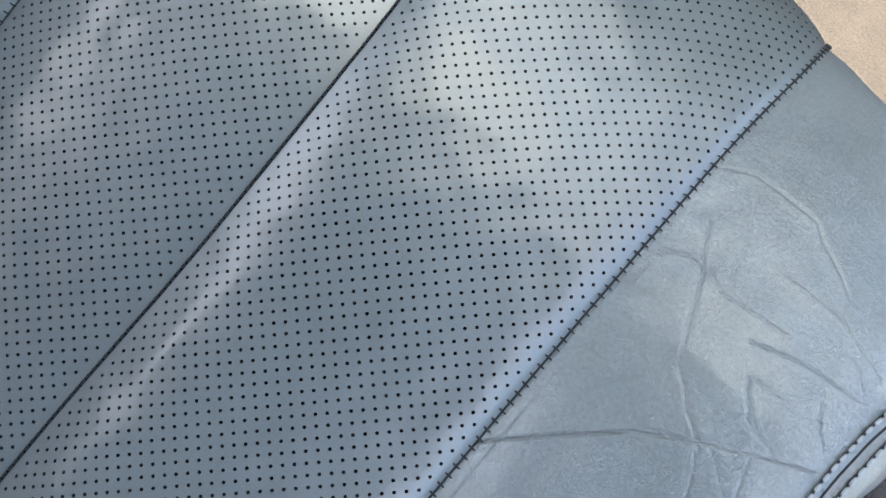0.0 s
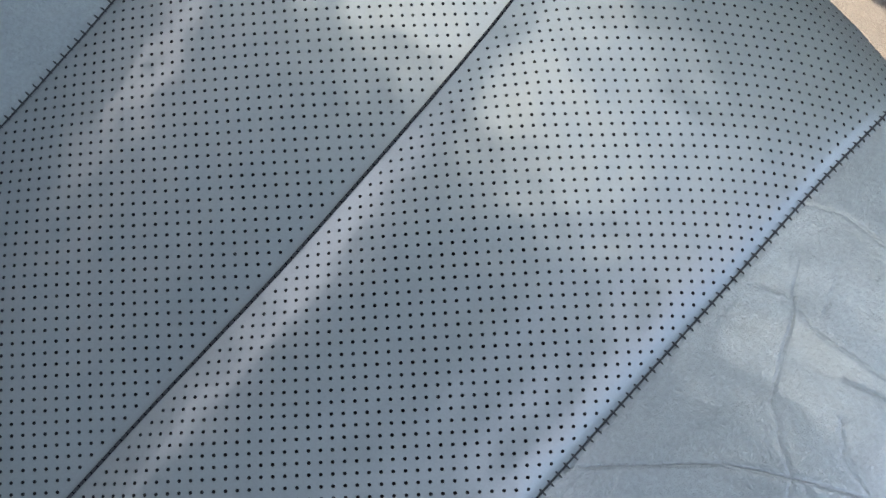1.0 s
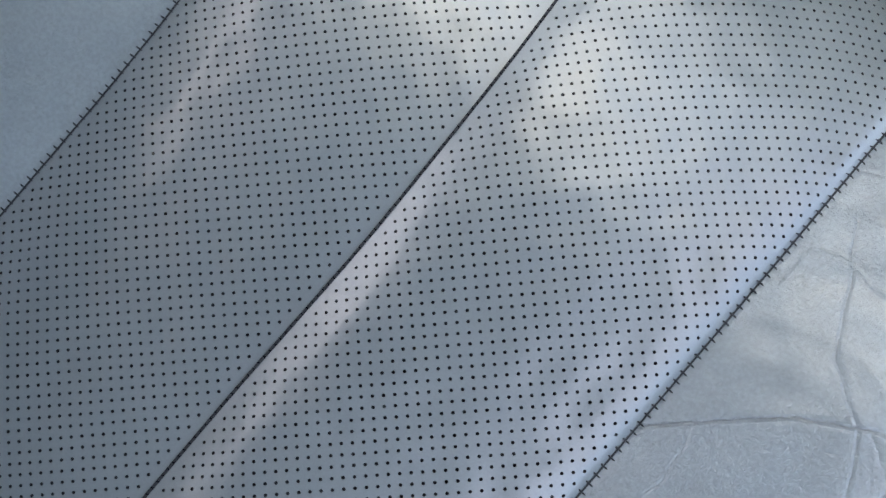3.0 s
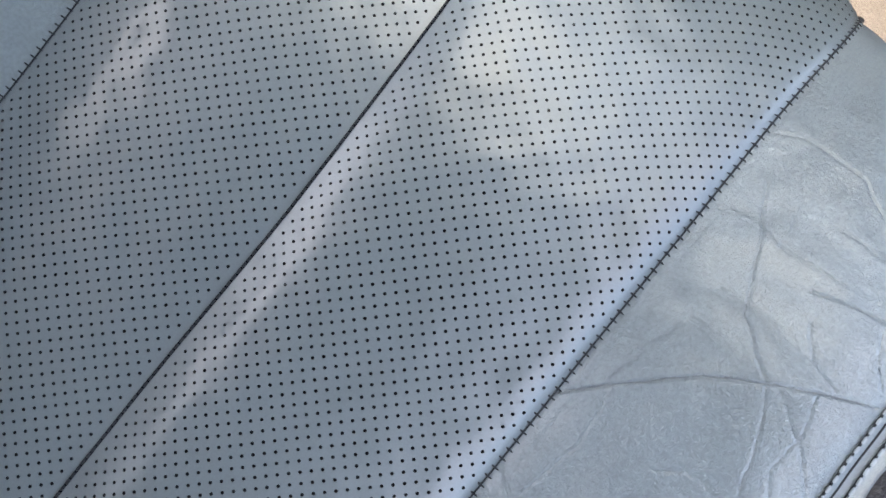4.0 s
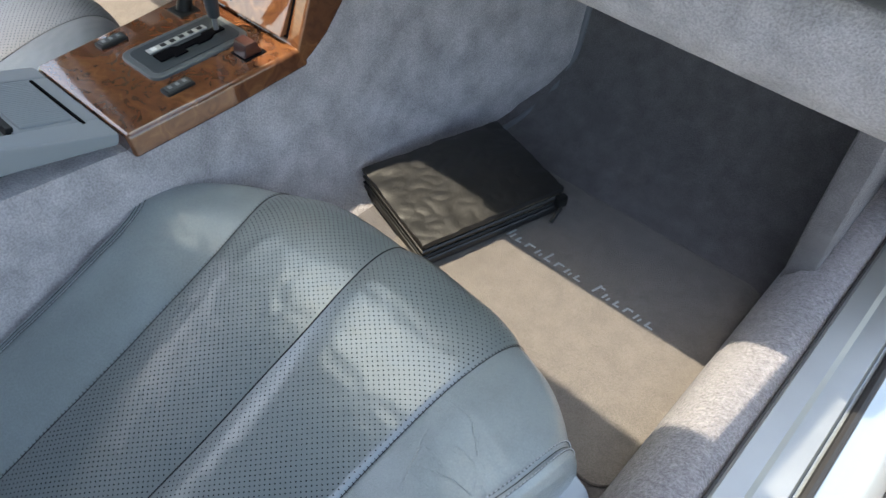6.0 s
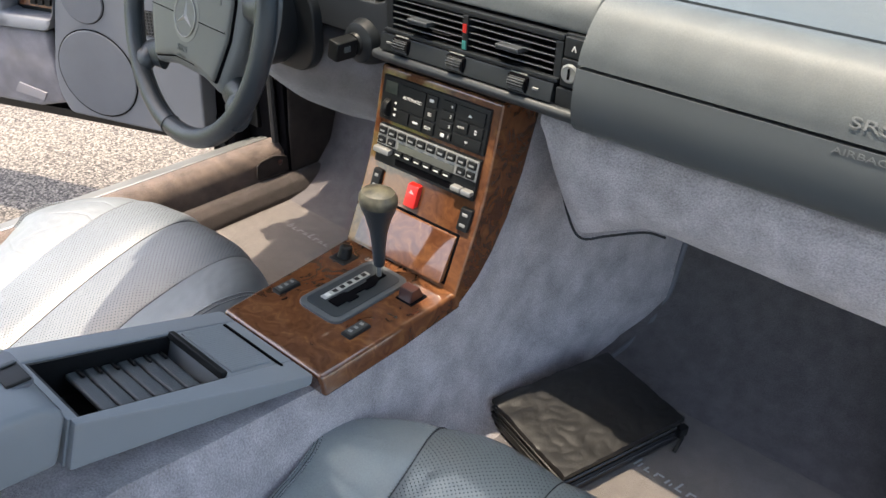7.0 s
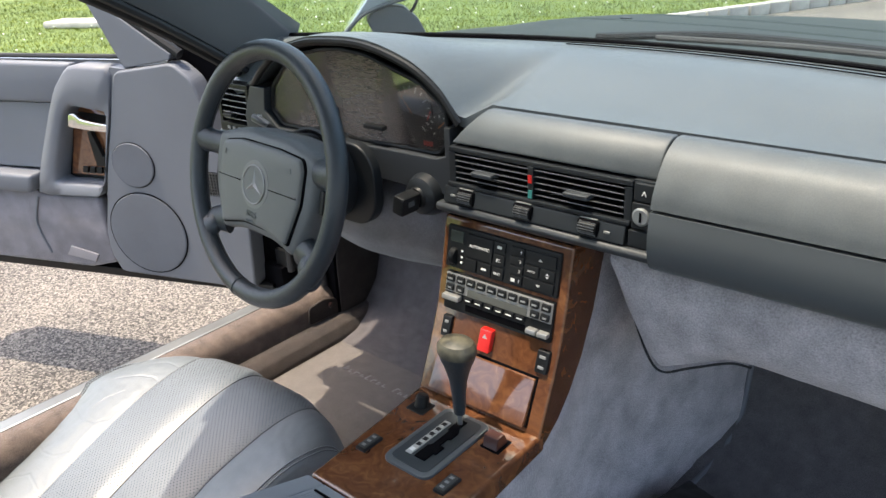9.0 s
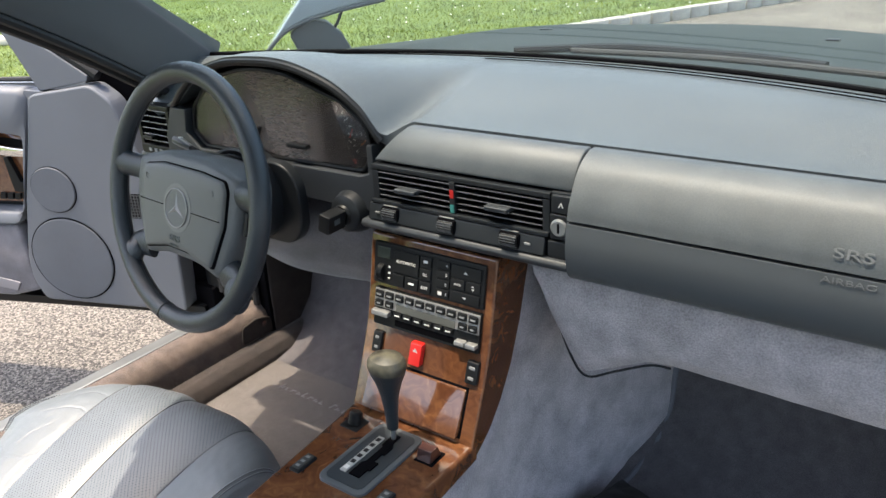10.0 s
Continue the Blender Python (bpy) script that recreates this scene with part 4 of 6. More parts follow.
    bmesh.ops.recalc_face_normals(bm, faces=bm.faces)
    part("side_skirt", bm, PLASTIC, s, "grey plastic side skirt")
    part("seat_base", box(-0.22, 0.22, -0.74, -0.24, 0.20, 0.30, 0.02), BLACK, s, "black seat frame")
    return s


seat("car_seat", "grey-blue perforated leather seat cushion, creased side bolster", 1, pose(0.385, 0, 0), True, LEATHER, PERF)
WIDER[0] = 0.045
SEGS = segments([
    ([(0.13, -0.30), (0.16, -0.288), (0.19, -0.292), (0.23, -0.31)], 0.0011), ([(0.15, -0.40), (0.17, -0.418), (0.20, -0.424), (0.25, -0.41)], 0.0012),
    ([(0.14, -0.245), (0.18, -0.235), (0.22, -0.25)], 0.0010), ([(0.16, -0.48), (0.18, -0.497), (0.21, -0.502), (0.26, -0.49)], 0.0011),
    ([(0.18, -0.34), (0.20, -0.37), (0.205, -0.40)], 0.0010), ([(0.15, -0.55), (0.19, -0.54), (0.24, -0.57)], 0.0011),
])
# the driver seat's own seams
SEAM_M, SEAM_R = SEAM_M * 0, np.interp(SEAM_Y, [-0.76, -0.15], [0.125, 0.142])
SEAM_L, SEAM_P = np.interp(SEAM_Y, [-0.76, -0.40, -0.15], [-0.136, -0.137, -0.160]), SEAM_R + 0.104
seat("car_seat", "worn grey leather driver seat cushion, half in the sun, tone cut against glare", -1, pose(-0.512, 0.075, 0.009, 3.6, 0, 3.7), False, TONED, TONEDPERF)

# ---- dashboard ----
def words(text, size, m, material, parent, name="lettering", thick=0.0004):
    cu = bpy.data.curves.new("words", "FONT")
    cu.body, cu.size, cu.extrude, cu.align_x, cu.align_y = text, size, thick, "CENTER", "CENTER"
    tmp = new("words", cu)
    me = bpy.data.meshes.new_from_object(tmp)
    bpy.data.objects.remove(tmp)
    bpy.data.curves.remove(cu)
    me.transform(m)
    me.materials.clear()
    me.materials.append(material)
    ob = new(name, me)
    ob.parent = parent
    return ob


FACE = Matrix(((1, 0, 0, 0), (0, 0, -1, 0), (0, 1, 0, 0), (0, 0, 0, 1)))  # lettering that faces -y
COVER = mat("cover_vinyl", (0.072, 0.083, 0.089), 0.45, bump=0.45, grain=700, wrinkle=0.35, wrinkle_scale=420, spots=0.14, scale=25, fleck=0.12)
dash = thing("dashboard", "dark grey grained vinyl dashboard with passenger airbag cover", "dashboard")
EDGE = [(-0.70, 0.03, 0.893), (-0.63, 0.02, 0.905), (-0.575, 0.01, 0.925), (-0.53, 0.0, 0.955), (-0.485, 0.0, 0.985), (-0.433, 0.0, 1.004), (-0.376, 0.0, 1.014), (-0.272, 0.0, 1.015), (-0.181, 0.0, 0.992), (-0.129, 0.004, 0.958), (-0.105, 0.004, 0.932), (-0.090, 0.008, 0.915), (-0.072, 0.020, 0.923), (-0.058, 0.036, 0.931), (-0.03, 0.037, 0.932), (0.25, 0.037, 0.932), (0.50, 0.037, 0.932), (0.71, 0.037, 0.932)]
EX, EY, EZ = zip(*[tuple(p) for p in spline(EDGE, 6)])


def top_fn(u, v):
    x = -0.70 + 1.44 * u
    e = Vector((x, float(np.interp(x, EX, EY)), float(np.interp(x, EX, EZ))))
    f = screen_base(x) + Vector((0, 0.008, -0.002))
    kz = min(1, v * 1.15)
    kz = kz * kz * (3 - 2 * kz)
    p = e.lerp(f, v)
    p.z = e.z + (f.z - e.z) * kz + 0.006 * math.sin(math.pi * v)
    return p


part("top_pad", sheet(top_fn, 150, 24, 0.014), DASHTOP, dash, "grained upper dash pad", angle=60)
part("front_strip", tube([screen_base(x) + Vector((0, -0.035, 0.004)) for x in np.linspace(-0.40, 0.60, 40)], 0.0011, 6), DEEP, dash)
part("front_strip", tube([screen_base(x) + Vector((0, -0.047, 0.003)) for x in np.linspace(-0.10, 0.52, 40)], 0.0011, 6), DEEP, dash)
part("pad_filler", box(-0.05, 0.74, 0.036, 0.09, 0.895, 0.9215), DEEP, dash)
# hood lip
part("hood_lip", tube([(a, b - 0.002, c - 0.009) for a, b, c in list(zip(EX, EY, EZ))[12:66]], 0.006, 8), BLACK, dash)
# centre pad over the vents, its upper left corner cut off
def curved(front, back):
    """A side outline: a smooth front through points, then plain back corners."""
    return [(p.x, p.y) for p in spline([(a, b, 0) for a, b in front], 5)] + back


prof = curved([(0.034, 0.9300), (0.018, 0.9290), (0.003, 0.920), (-0.008, 0.905), (-0.012, 0.890), (-0.012, 0.884)], [(0.03, 0.884)])
bm = prism(prof, "x", -0.092, 0.2235, 0)
for v in bm.verts:
    if v.co.x < 0 and v.co.z > 0.886:
        v.co.x += 0.036 * (v.co.z - 0.886) / 0.04
bmesh.ops.bevel(bm, geom=[e for e in bm.edges if e.calc_face_angle(0) > 0.6], offset=0.0025, segments=2, profile=0.5, affect="EDGES")
part("vent_pad", bm, COVER, dash, "grained pad above the vents", angle=60)
prof = curved([(0.034, 0.9300), (0.016, 0.9290), (-0.008, 0.917), (-0.025, 0.896), (-0.036, 0.875), (-0.040, 0.8585)], [(0.05, 0.8585)])
part("airbag_cover", prism(prof, "x", 0.2275, 0.755, 0), COVER, dash, "padded passenger airbag cover", angle=60)
prof = curved([(-0.041, 0.8545), (-0.044, 0.825), (-0.040, 0.795), (-0.028, 0.778), (0.005, 0.765), (0.06, 0.752)], [(0.06, 0.8545)])
part("end_panel", prism(prof, "x", 0.6715, 0.755, 0), DASH, dash, "smooth dash end panel", angle=60)
part("glovebox_lid", prism(prof, "x", 0.2275, 0.668, 0), DASH, dash, "smooth glovebox lid", angle=60)
part("pad_joint", box(0.2275, 0.75, -0.030, 0.03, 0.8547, 0.8583), BLACK, dash)
EMBOSS = mat("embossed_print", EMBOSS_TONE, 0.6, spots=0.03)
words("SRS", 0.0150, Matrix.Translation((0.535, -0.0376, 0.876)) @ pose(0, 0, 0, -20) @ FACE @ Matrix.Diagonal((1.7, 1, 1, 1)), EMBOSS, dash)
words("AIRBAG", 0.0092, Matrix.Translation((0.535, -0.0428, 0.8480)) @ pose(0, 0, 0, -3) @ FACE @ Matrix.Diagonal((1.6, 1, 1, 1)), EMBOSS, dash)
# vent block
vent = part("vent_panel", joined(
    box(-0.095, 0.1935, -0.019, 0.01, 0.873, 0.8805, 0.0015), box(-0.095, -0.083, -0.019, 0.01, 0.826, 0.8725, 0.0015),
    box(0.183, 0.1935, -0.019, 0.01, 0.826, 0.8725, 0.0015), box(-0.095, 0.1935, -0.024, 0.01, 0.8235, 0.8295, 0.0015),
    prism([(-0.024, 0.823), (-0.029, 0.799), (0.02, 0.795), (0.02, 0.823)], "x", -0.100, 0.1895, 0.002)), TRIM, dash, "black louvre block with thumb wheels")
part("duct", box(-0.083, 0.183, 0.024, 0.03, 0.826, 0.874), DEEP, vent)
for k in range(5):
    z = 0.8345 + 0.0085 * k
    part("louvre", moved(box(-0.083, 0.183, -0.0058, 0.010, -0.0009, 0.0009, 0.0005), pose(0, -0.012, z, -14)), TRIM, vent)
    # thin paler strip along the front of each louvre
    part("louvre_edge", box(-0.0825, 0.1825, -0.0190, -0.0174, z + 0.0004, z + 0.0019, 0.0004), SLAT, vent, "pale louvre edge")
part("divider", box(0.043, 0.052, -0.022, 0.01, 0.829, 0.874, 0.001), TRIM, vent)
part("warm_mark", box(0.0445, 0.0505, -0.0232, -0.0215, 0.852, 0.863), RED, vent, "red warm mark")
part("cool_mark", box(0.0445, 0.0505, -0.0232, -0.0215, 0.831, 0.842), TEAL, vent, "blue-green cool mark")
for x in (-0.029, 0.120):
    part("louvre_tab", box(x - 0.018, x + 0.018, -0.030, 0.0, 0.846, 0.853, 0.002), LIP, vent, "grey louvre tab")
    part("tab_edge", box(x - 0.017, x + 0.017, -0.0304, -0.0290, 0.8505, 0.8525, 0.0005), SLAT, vent)
for x in (-0.059, 0.039, 0.139):
    wheel_bm = moved(lathe([(0.0, -0.0125), (0.0078, -0.0125), (0.0086, -0.011), (0.0086, 0.011), (0.0078, 0.0125), (0.0, 0.0125)], 26), pose(x, -0.0255, 0.811, 0, 90, 0))
    w = part("thumb_wheel", wheel_bm, BLACK, vent, "ribbed black thumb wheel", angle=20)
    for k in range(16):
        a = math.tau * k / 16
        part("wheel_rib", box(x - 0.012, x + 0.012, -0.0006, 0.0006, -0.0006, 0.0006), SLAT, w).matrix_local = pose(0, -0.0255 + 0.0087 * math.cos(a), 0.811 + 0.0087 * math.sin(a))
for x in (-0.059, 0.039, 0.139):
    part("wheel_well", box(x - 0.0155, x + 0.0155, -0.0295, -0.020, 0.8005, 0.8215, 0.003), DEEP, vent)
    part("scale_mark", box(x - 0.012, x + 0.012, -0.0262, -0.0240, 0.8228, 0.8238), GREYPRINT, vent)
for x in (-0.082, 0.166):
    part("symbol", box(x - 0.004, x + 0.004, -0.0290, -0.0265, 0.8098, 0.8122), GREYPRINT, vent)
# keys beside the vents
part("key_frame", box(0.1935, 0.2255, -0.016, 0.02, 0.795, 0.883, 0.002), TRIM, dash)
part("push_key", box(0.196, 0.2235, -0.021, 0.0, 0.857, 0.880, 0.002), TRIM, dash)
words("^", 0.016, Matrix.Translation((0.2098, -0.0213, 0.865)) @ FACE, WHITE, dash)
part("lock_plate", box(0.195, 0.2225, -0.022, 0.0, 0.822, 0.8555, 0.002), TRIM, dash)
lk = part("glovebox_lock", moved(lathe([(0.0, 0.0), (0.0115, 0.0), (0.0115, 0.002), (0.0095, 0.0035), (0.0, 0.003)], 28), pose(0.2085, -0.0222, 0.839, 90)), METAL, dash, "round steel lock")
part("keyhole", box(0.2072, 0.2098, -0.0268, -0.0250, 0.8325, 0.8455, 0.0005), DEEP, lk)
part("blank_key", box(0.1925, 0.2215, -0.024, 0.0, 0.798, 0.8200, 0.002), TRIM, dash)
# lip under the vents
prof = [(-0.030, 0.797), (-0.034, 0.792), (-0.032, 0.786), (-0.012, 0.775), (0.06, 0.752), (0.06, 0.797)]
part("under_lip", prism(prof, "x", -0.112, 0.2255, 0.002), LIP, dash, angle=60)
# suede knee bolsters, the passenger one with a waved lower edge
LOWX = [0.146, 0.172, 0.200, 0.226, 0.264, 0.314, 0.342, 0.42, 0.50, 0.76]
LOWZ = [0.728, 0.668, 0.616, 0.600, 0.620, 0.646, 0.650, 0.648, 0.646, 0.640]


def knee_fn(u, v):
    x = 0.146 + 0.609 * u
    z0 = float(np.interp(x, LOWX, LOWZ))
    row = [(0.055, 0.764), (0.012, 0.756), (0.002, 0.735), (0.002, 0.70), (0.010, 0.67), (0.026, 0.648), (0.05, 0.640), (0.11, 0.65)]
    y, z = interp_row(row, v)
    z = z0 + (z - 0.640) * (0.764 - z0) / 0.124
    return (x, y + 0.02 * max(0, 0.23 - x) / 0.08, z + 0.0015 * noise.noise(Vector((x * 20, v * 8, 2))))


part("knee_bolster", sheet(knee_fn, 70, 28, 0.006), SUEDE, dash, "grey suede knee bolster", angle=70)
part("bolster_edge", tube(spline([(x, 0.030 + 0.02 * max(0, 0.23 - x) / 0.08, z) for x, z in zip(LOWX[:7], LOWZ[:7])], 5), 0.0018, 6), THREAD, dash, "dark edge binding")


def knee2_fn(u, v):
    x = -0.66 + 0.55 * u
    row = [(0.03, 0.778), (0.004, 0.772), (-0.004, 0.75), (0.004, 0.715), (0.03, 0.685), (0.08, 0.662), (0.14, 0.655)]
    y, z = interp_row(row, v)
    dip = 0.028 * math.exp(-(((x + 0.35) / 0.12) ** 2))
    return (x, y + 0.02 * u, z - (0 if v < 0.3 else dip) - 0.06 * u * v)


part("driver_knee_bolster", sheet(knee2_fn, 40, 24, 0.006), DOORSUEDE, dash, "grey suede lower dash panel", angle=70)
# instrument cluster
OUT = rounded([(-0.506, 0.850), (-0.139, 0.853), (-0.121, 0.88), (-0.126, 0.923), (-0.175, 0.957), (-0.231, 0.973), (-0.285, 0.989), (-0.340, 0.993), (-0.385, 0.990), (-0.435, 0.979), (-0.486, 0.953), (-0.524, 0.917), (-0.534, 0.875)], 0.010, 3)
cl = part("instrument_cluster", prism(OUT, "y", 0.030, 0.045), DEEP, dash, "black instrument cluster behind a lens with a painted brown reflection")
part("cluster_rim", tube([(x, 0.015, z) for x, z in OUT], 0.0035, 8, True), BLACK, cl, "thin black rim")
ob = part("cluster_lens", prism([(0.995 * (x + 0.33) - 0.33, 0.995 * (z - 0.92) + 0.92) for x, z in OUT], "y", 0.0140, 0.0156), LENS, cl, "cluster lens with a streaked brown reflection painted in")
ob.visible_shadow = False
part("cluster_surround", joined(prism([(-0.60, 0.80), (-0.105, 0.795), (-0.108, 0.90), (-0.119, 0.90), (-0.119, 0.856), (-0.137, 0.8495), (-0.508, 0.8465), (-0.540, 0.873), (-0.532, 0.915), (-0.575, 0.915), (-0.60, 0.86)], "y", 0.0, 0.06, 0.003)), LIP, dash, "dark trim below the instruments")


def gauge(x, z, r, ticks, parent, hand):
    g = part("gauge", moved(lathe([(0.0, 0.0), (r, 0.0), (r, 0.0015), (r - 0.002, 0.002), (r - 0.002, 0.001), (0.0, 0.001)], 40), pose(x, 0.0285, z, 90)), BLACK, parent, "round black dial with pale marks")
    for k in range(ticks):
        a = math.radians(225 - 270 * k / (ticks - 1))
        m = Matrix.Translation((x, 0.0255, z)) @ Matrix.Rotation(-a, 4, "Y")
        part("tick", moved(box(r * (0.80 if k % 2 else 0.70), r * 0.93, 0, 0.0008, -0.0010, 0.0010), m), WHITE, g)
    m = Matrix.Translation((x, 0.0240, z)) @ Matrix.Rotation(-math.radians(hand), 4, "Y")
    part("needle", moved(box(-r * 0.10, r * 0.66, 0, 0.0008, -0.0013, 0.0013), m), ORANGE, g, "orange needle")
    return g


gauge(-0.325, 0.920, 0.060, 25, cl, 215)
gauge(-0.205, 0.908, 0.042, 15, cl, 130)
gauge(-0.430, 0.908, 0.042, 9, cl, 200)
gauge(-0.148, 0.890, 0.020, 9, cl, 40)
gauge(-0.495, 0.888, 0.026, 9, cl, 120)
part("red_zone", moved(box(0, 0.016, 0, 0.0008, -0.001, 0.001), Matrix.Translation((-0.172, 0.0252, 0.898)) @ Matrix.Rotation(-1.1, 4, "Y")), RED, cl)
pin = part("reset_pin", joined(box(-0.392, -0.362, 0.002, 0.0135, 0.8755, 0.8815, 0.002), moved(box(-0.003, 0.003, 0.003, 0.0125, 0.0, 0.026, 0.002), pose(-0.364, 0, 0.877, 0, 24, 0))), BLACK, cl, "black bent reset pin")
part("reset_pin", box(-0.290, -0.246, 0.002, 0.0135, 0.8755, 0.8825, 0.002), BLACK, cl, "black reset pin")
for k in range(9):
    part("warning_lamp", box(-0.480 + 0.037 * k, -0.462 + 0.037 * k, 0.0270, 0.0290, 0.857, 0.864), RED if k == 8 else GREYPRINT, cl)
BACKING = [(-0.70, 0.80), (-0.70, 0.885), (-0.63, 0.895), (-0.575, 0.915), (-0.53, 0.945), (-0.485, 0.975), (-0.376, 1.0), (-0.272, 1.0), (-0.181, 0.98), (-0.13, 0.945), (-0.10, 0.90), (-0.10, 0.80)]
part("cluster_backing", prism(BACKING, "y", 0.073, 0.081), DEEP, dash)
# left air vent
lv = part("side_vent", joined(box(-0.690, -0.592, 0.006, 0.03, 0.902, 0.912, 0.002), box(-0.690, -0.592, 0.004, 0.03, 0.818, 0.836, 0.002), box(-0.690, -0.682, 0.006, 0.03, 0.836, 0.902), box(-0.600, -0.592, 0.006, 0.03, 0.836, 0.902)), BLACK, dash, "black side air vent")
part("duct", box(-0.682, -0.600, 0.026, 0.032, 0.836, 0.902), DEEP, lv)
for k in range(6):
    part("louvre", moved(box(-0.682, -0.600, -0.006, 0.010, -0.001, 0.001, 0.0004), pose(0, 0.014, 0.842 + 0.0115 * k, -14)), SLAT, lv)
part("louvre_tab", box(-0.668, -0.640, -0.004, 0.012, 0.848, 0.855, 0.002), BLACK, lv)
part("side_filler", prism([(-0.70, 0.76), (-0.592, 0.76), (-0.592, 0.818), (-0.70, 0.818)], "y", 0.006, 0.06, 0.003), DASH, dash)
for k in range(4):
    part("print_mark", box(-0.665 + 0.016 * k, -0.657 + 0.016 * k, 0.002, 0.0045, 0.824, 0.830), GREYPRINT, dash)
# column pod and ignition
part("column_pod", moved(prism(ring_outline(-0.080, 0.080, -0.078, 0.062, 0.05, 7), "y", -0.012, 0.01, 0.004), pose(-0.335, -0.006, 0.792)), TRIM, dash, angle=50)
pod = part("ignition_pod", moved(lathe([(0.0, 0.022), (0.020, 0.022), (0.029, 0.016), (0.035, 0.0), (0.038, -0.03), (0.0, -0.03)], 36), pose(-0.160, 0.002, 0.790, 90)), TRIM, dash, "round ignition switch pod")
part("lock_ring", moved(lathe([(0.0, 0.026), (0.015, 0.026), (0.017, 0.022), (0.0, 0.020)], 28), pose(-0.160, 0.002, 0.790, 90)), BLACK, pod)
key = thing("ignition_key", "black plastic ignition key in its lock", "key", (-0.160, -0.024, 0.790))
part("key_head", moved(box(-0.011, 0.011, -0.040, 0.0, -0.016, 0.014, 0.004), pose(0, 0, 0, 0, 12, 0)), BLACK, key)
part("key_blade", box(-0.0015, 0.0015, -0.002, 0.006, -0.004, 0.004), METAL, key)
part("key_mark", box(0.0112, 0.0125, -0.028, -0.016, -0.004, 0.004), DASH, key)

# ---- centre console ----
SZ, SY = [0.50, 0.512, 0.59, 0.64, 0.70, 0.772, 0.80], [-0.10, -0.096, -0.062, -0.043, -0.029, -0.014, -0.010]


def face_y(z):
    return float(np.interp(z, SZ, SY))


def slab(x0, x1, z0, z1, out, back=0.004, bevel=0.0008):
    """A raised piece on the sloping front of the centre stack."""
    q = [(face_y(z0) - out, z0), (face_y(z1) - out, z1), (face_y(z1) + back, z1), (face_y(z0) + back, z0)]
    return prism(q, "x", x0, x1, bevel, 2)


def stack_words(text, size, x, z, material, parent, out=0.0075):
    dz = 0.01
    tilt = math.degrees(math.atan2(face_y(z + dz) - face_y(z - dz), 2 * dz))
    return words(text, size, Matrix.Translation((x, face_y(z) - out, z)) @ pose(0, 0, 0, -tilt) @ FACE, material, parent)


stack = thing("centre_console", "grey centre console with glossy burr walnut trim", "console")
faceline = [(face_y(z), z) for z in (0.772, 0.735, 0.70, 0.67, 0.64, 0.615, 0.59, 0.55, 0.514)]
side = [(-0.096, 0.486), (-0.072, 0.498), (-0.045, 0.516), (-0.015, 0.547), (0.016, 0.592), (0.045, 0.655), (0.066, 0.72), (0.083, 0.772)]
part("walnut_upright", prism(faceline + side, "x", -0.110, 0.112, 0.004, 3), WOOD, stack, "tall walnut panel", angle=40)
plate = [(-0.094, -0.337), (0.114, -0.337), (0.116, -0.20), (0.112, -0.080), (-0.110, -0.080), (-0.104, -0.20)]
bm = prism(plate, "z", 0.484, 0.514, 0.006, 3)
for v in bm.verts:
    v.co.x += (0.001 if v.co.z < 0.494 else -0.005 * min(1, (v.co.z - 0.494) / 0.014)) * (1 if v.co.x > 0 else -1) * min(1, max(0, (-0.09 - v.co.y) / 0.08))
part("walnut_plate", bm, WOOD, stack, "walnut plate round the selector", angle=40)
# ashtray lid
part("lid_gap", slab(-0.090, 0.090, 0.520, 0.588, 0.0012), DEEP, stack)
lid_prof = [(face_y(0.523) - 0.0105, 0.523), (face_y(0.585) - 0.004, 0.585), (face_y(0.585) + 0.004, 0.585), (face_y(0.523) + 0.004, 0.523)]
part("ashtray_lid", prism(lid_prof, "x", -0.087, 0.087, 0.002), WOOD, stack, "walnut ashtray lid")
# climate control
cc = part("climate_control", slab(-0.099, 0.098, 0.699, 0.761, 0.004, bevel=0.002), BLACK, stack, "black climate control panel")
part("display", slab(-0.092, -0.068, 0.738, 0.755, 0.0055), mat("dim_display", (0.05, 0.06, 0.05), 0.2), cc, "grey-green display")
part("temperature_wheel", moved(lathe([(0.0, -0.005), (0.0125, -0.005), (0.0135, -0.003), (0.0135, 0.003), (0.0125, 0.005), (0.0, 0.005)], 24), pose(-0.0835, face_y(0.716) - 0.001, 0.716, 0, 90, 0)), BLACK, cc, "ribbed temperature wheel", angle=20)
for z in (0.708, 0.716, 0.725):
    part("print_mark", slab(-0.071, -0.067, z, z + 0.003, 0.0048), WHITE, cc)
keys = [(-0.060, -0.014, 0.722, 0.755), (-0.060, -0.040, 0.702, 0.719), (-0.038, -0.014, 0.702, 0.719), (-0.012, 0.008, 0.740, 0.755), (-0.012, 0.008, 0.7215, 0.737), (-0.012, 0.008, 0.702, 0.7185), (0.018, 0.040, 0.744, 0.755), (0.018, 0.040, 0.7305, 0.7415), (0.018, 0.040, 0.717, 0.728), (0.018, 0.040, 0.703, 0.7145), (0.043, 0.092, 0.738, 0.755), (0.043, 0.066, 0.720, 0.735), (0.069, 0.092, 0.720, 0.735), (0.043, 0.092, 0.703, 0.717)]
for x0, x1, z0, z1 in keys:
    part("push_key", slab(x0, x1, z0, z1, 0.0065, bevel=0.001), BLACK, cc)
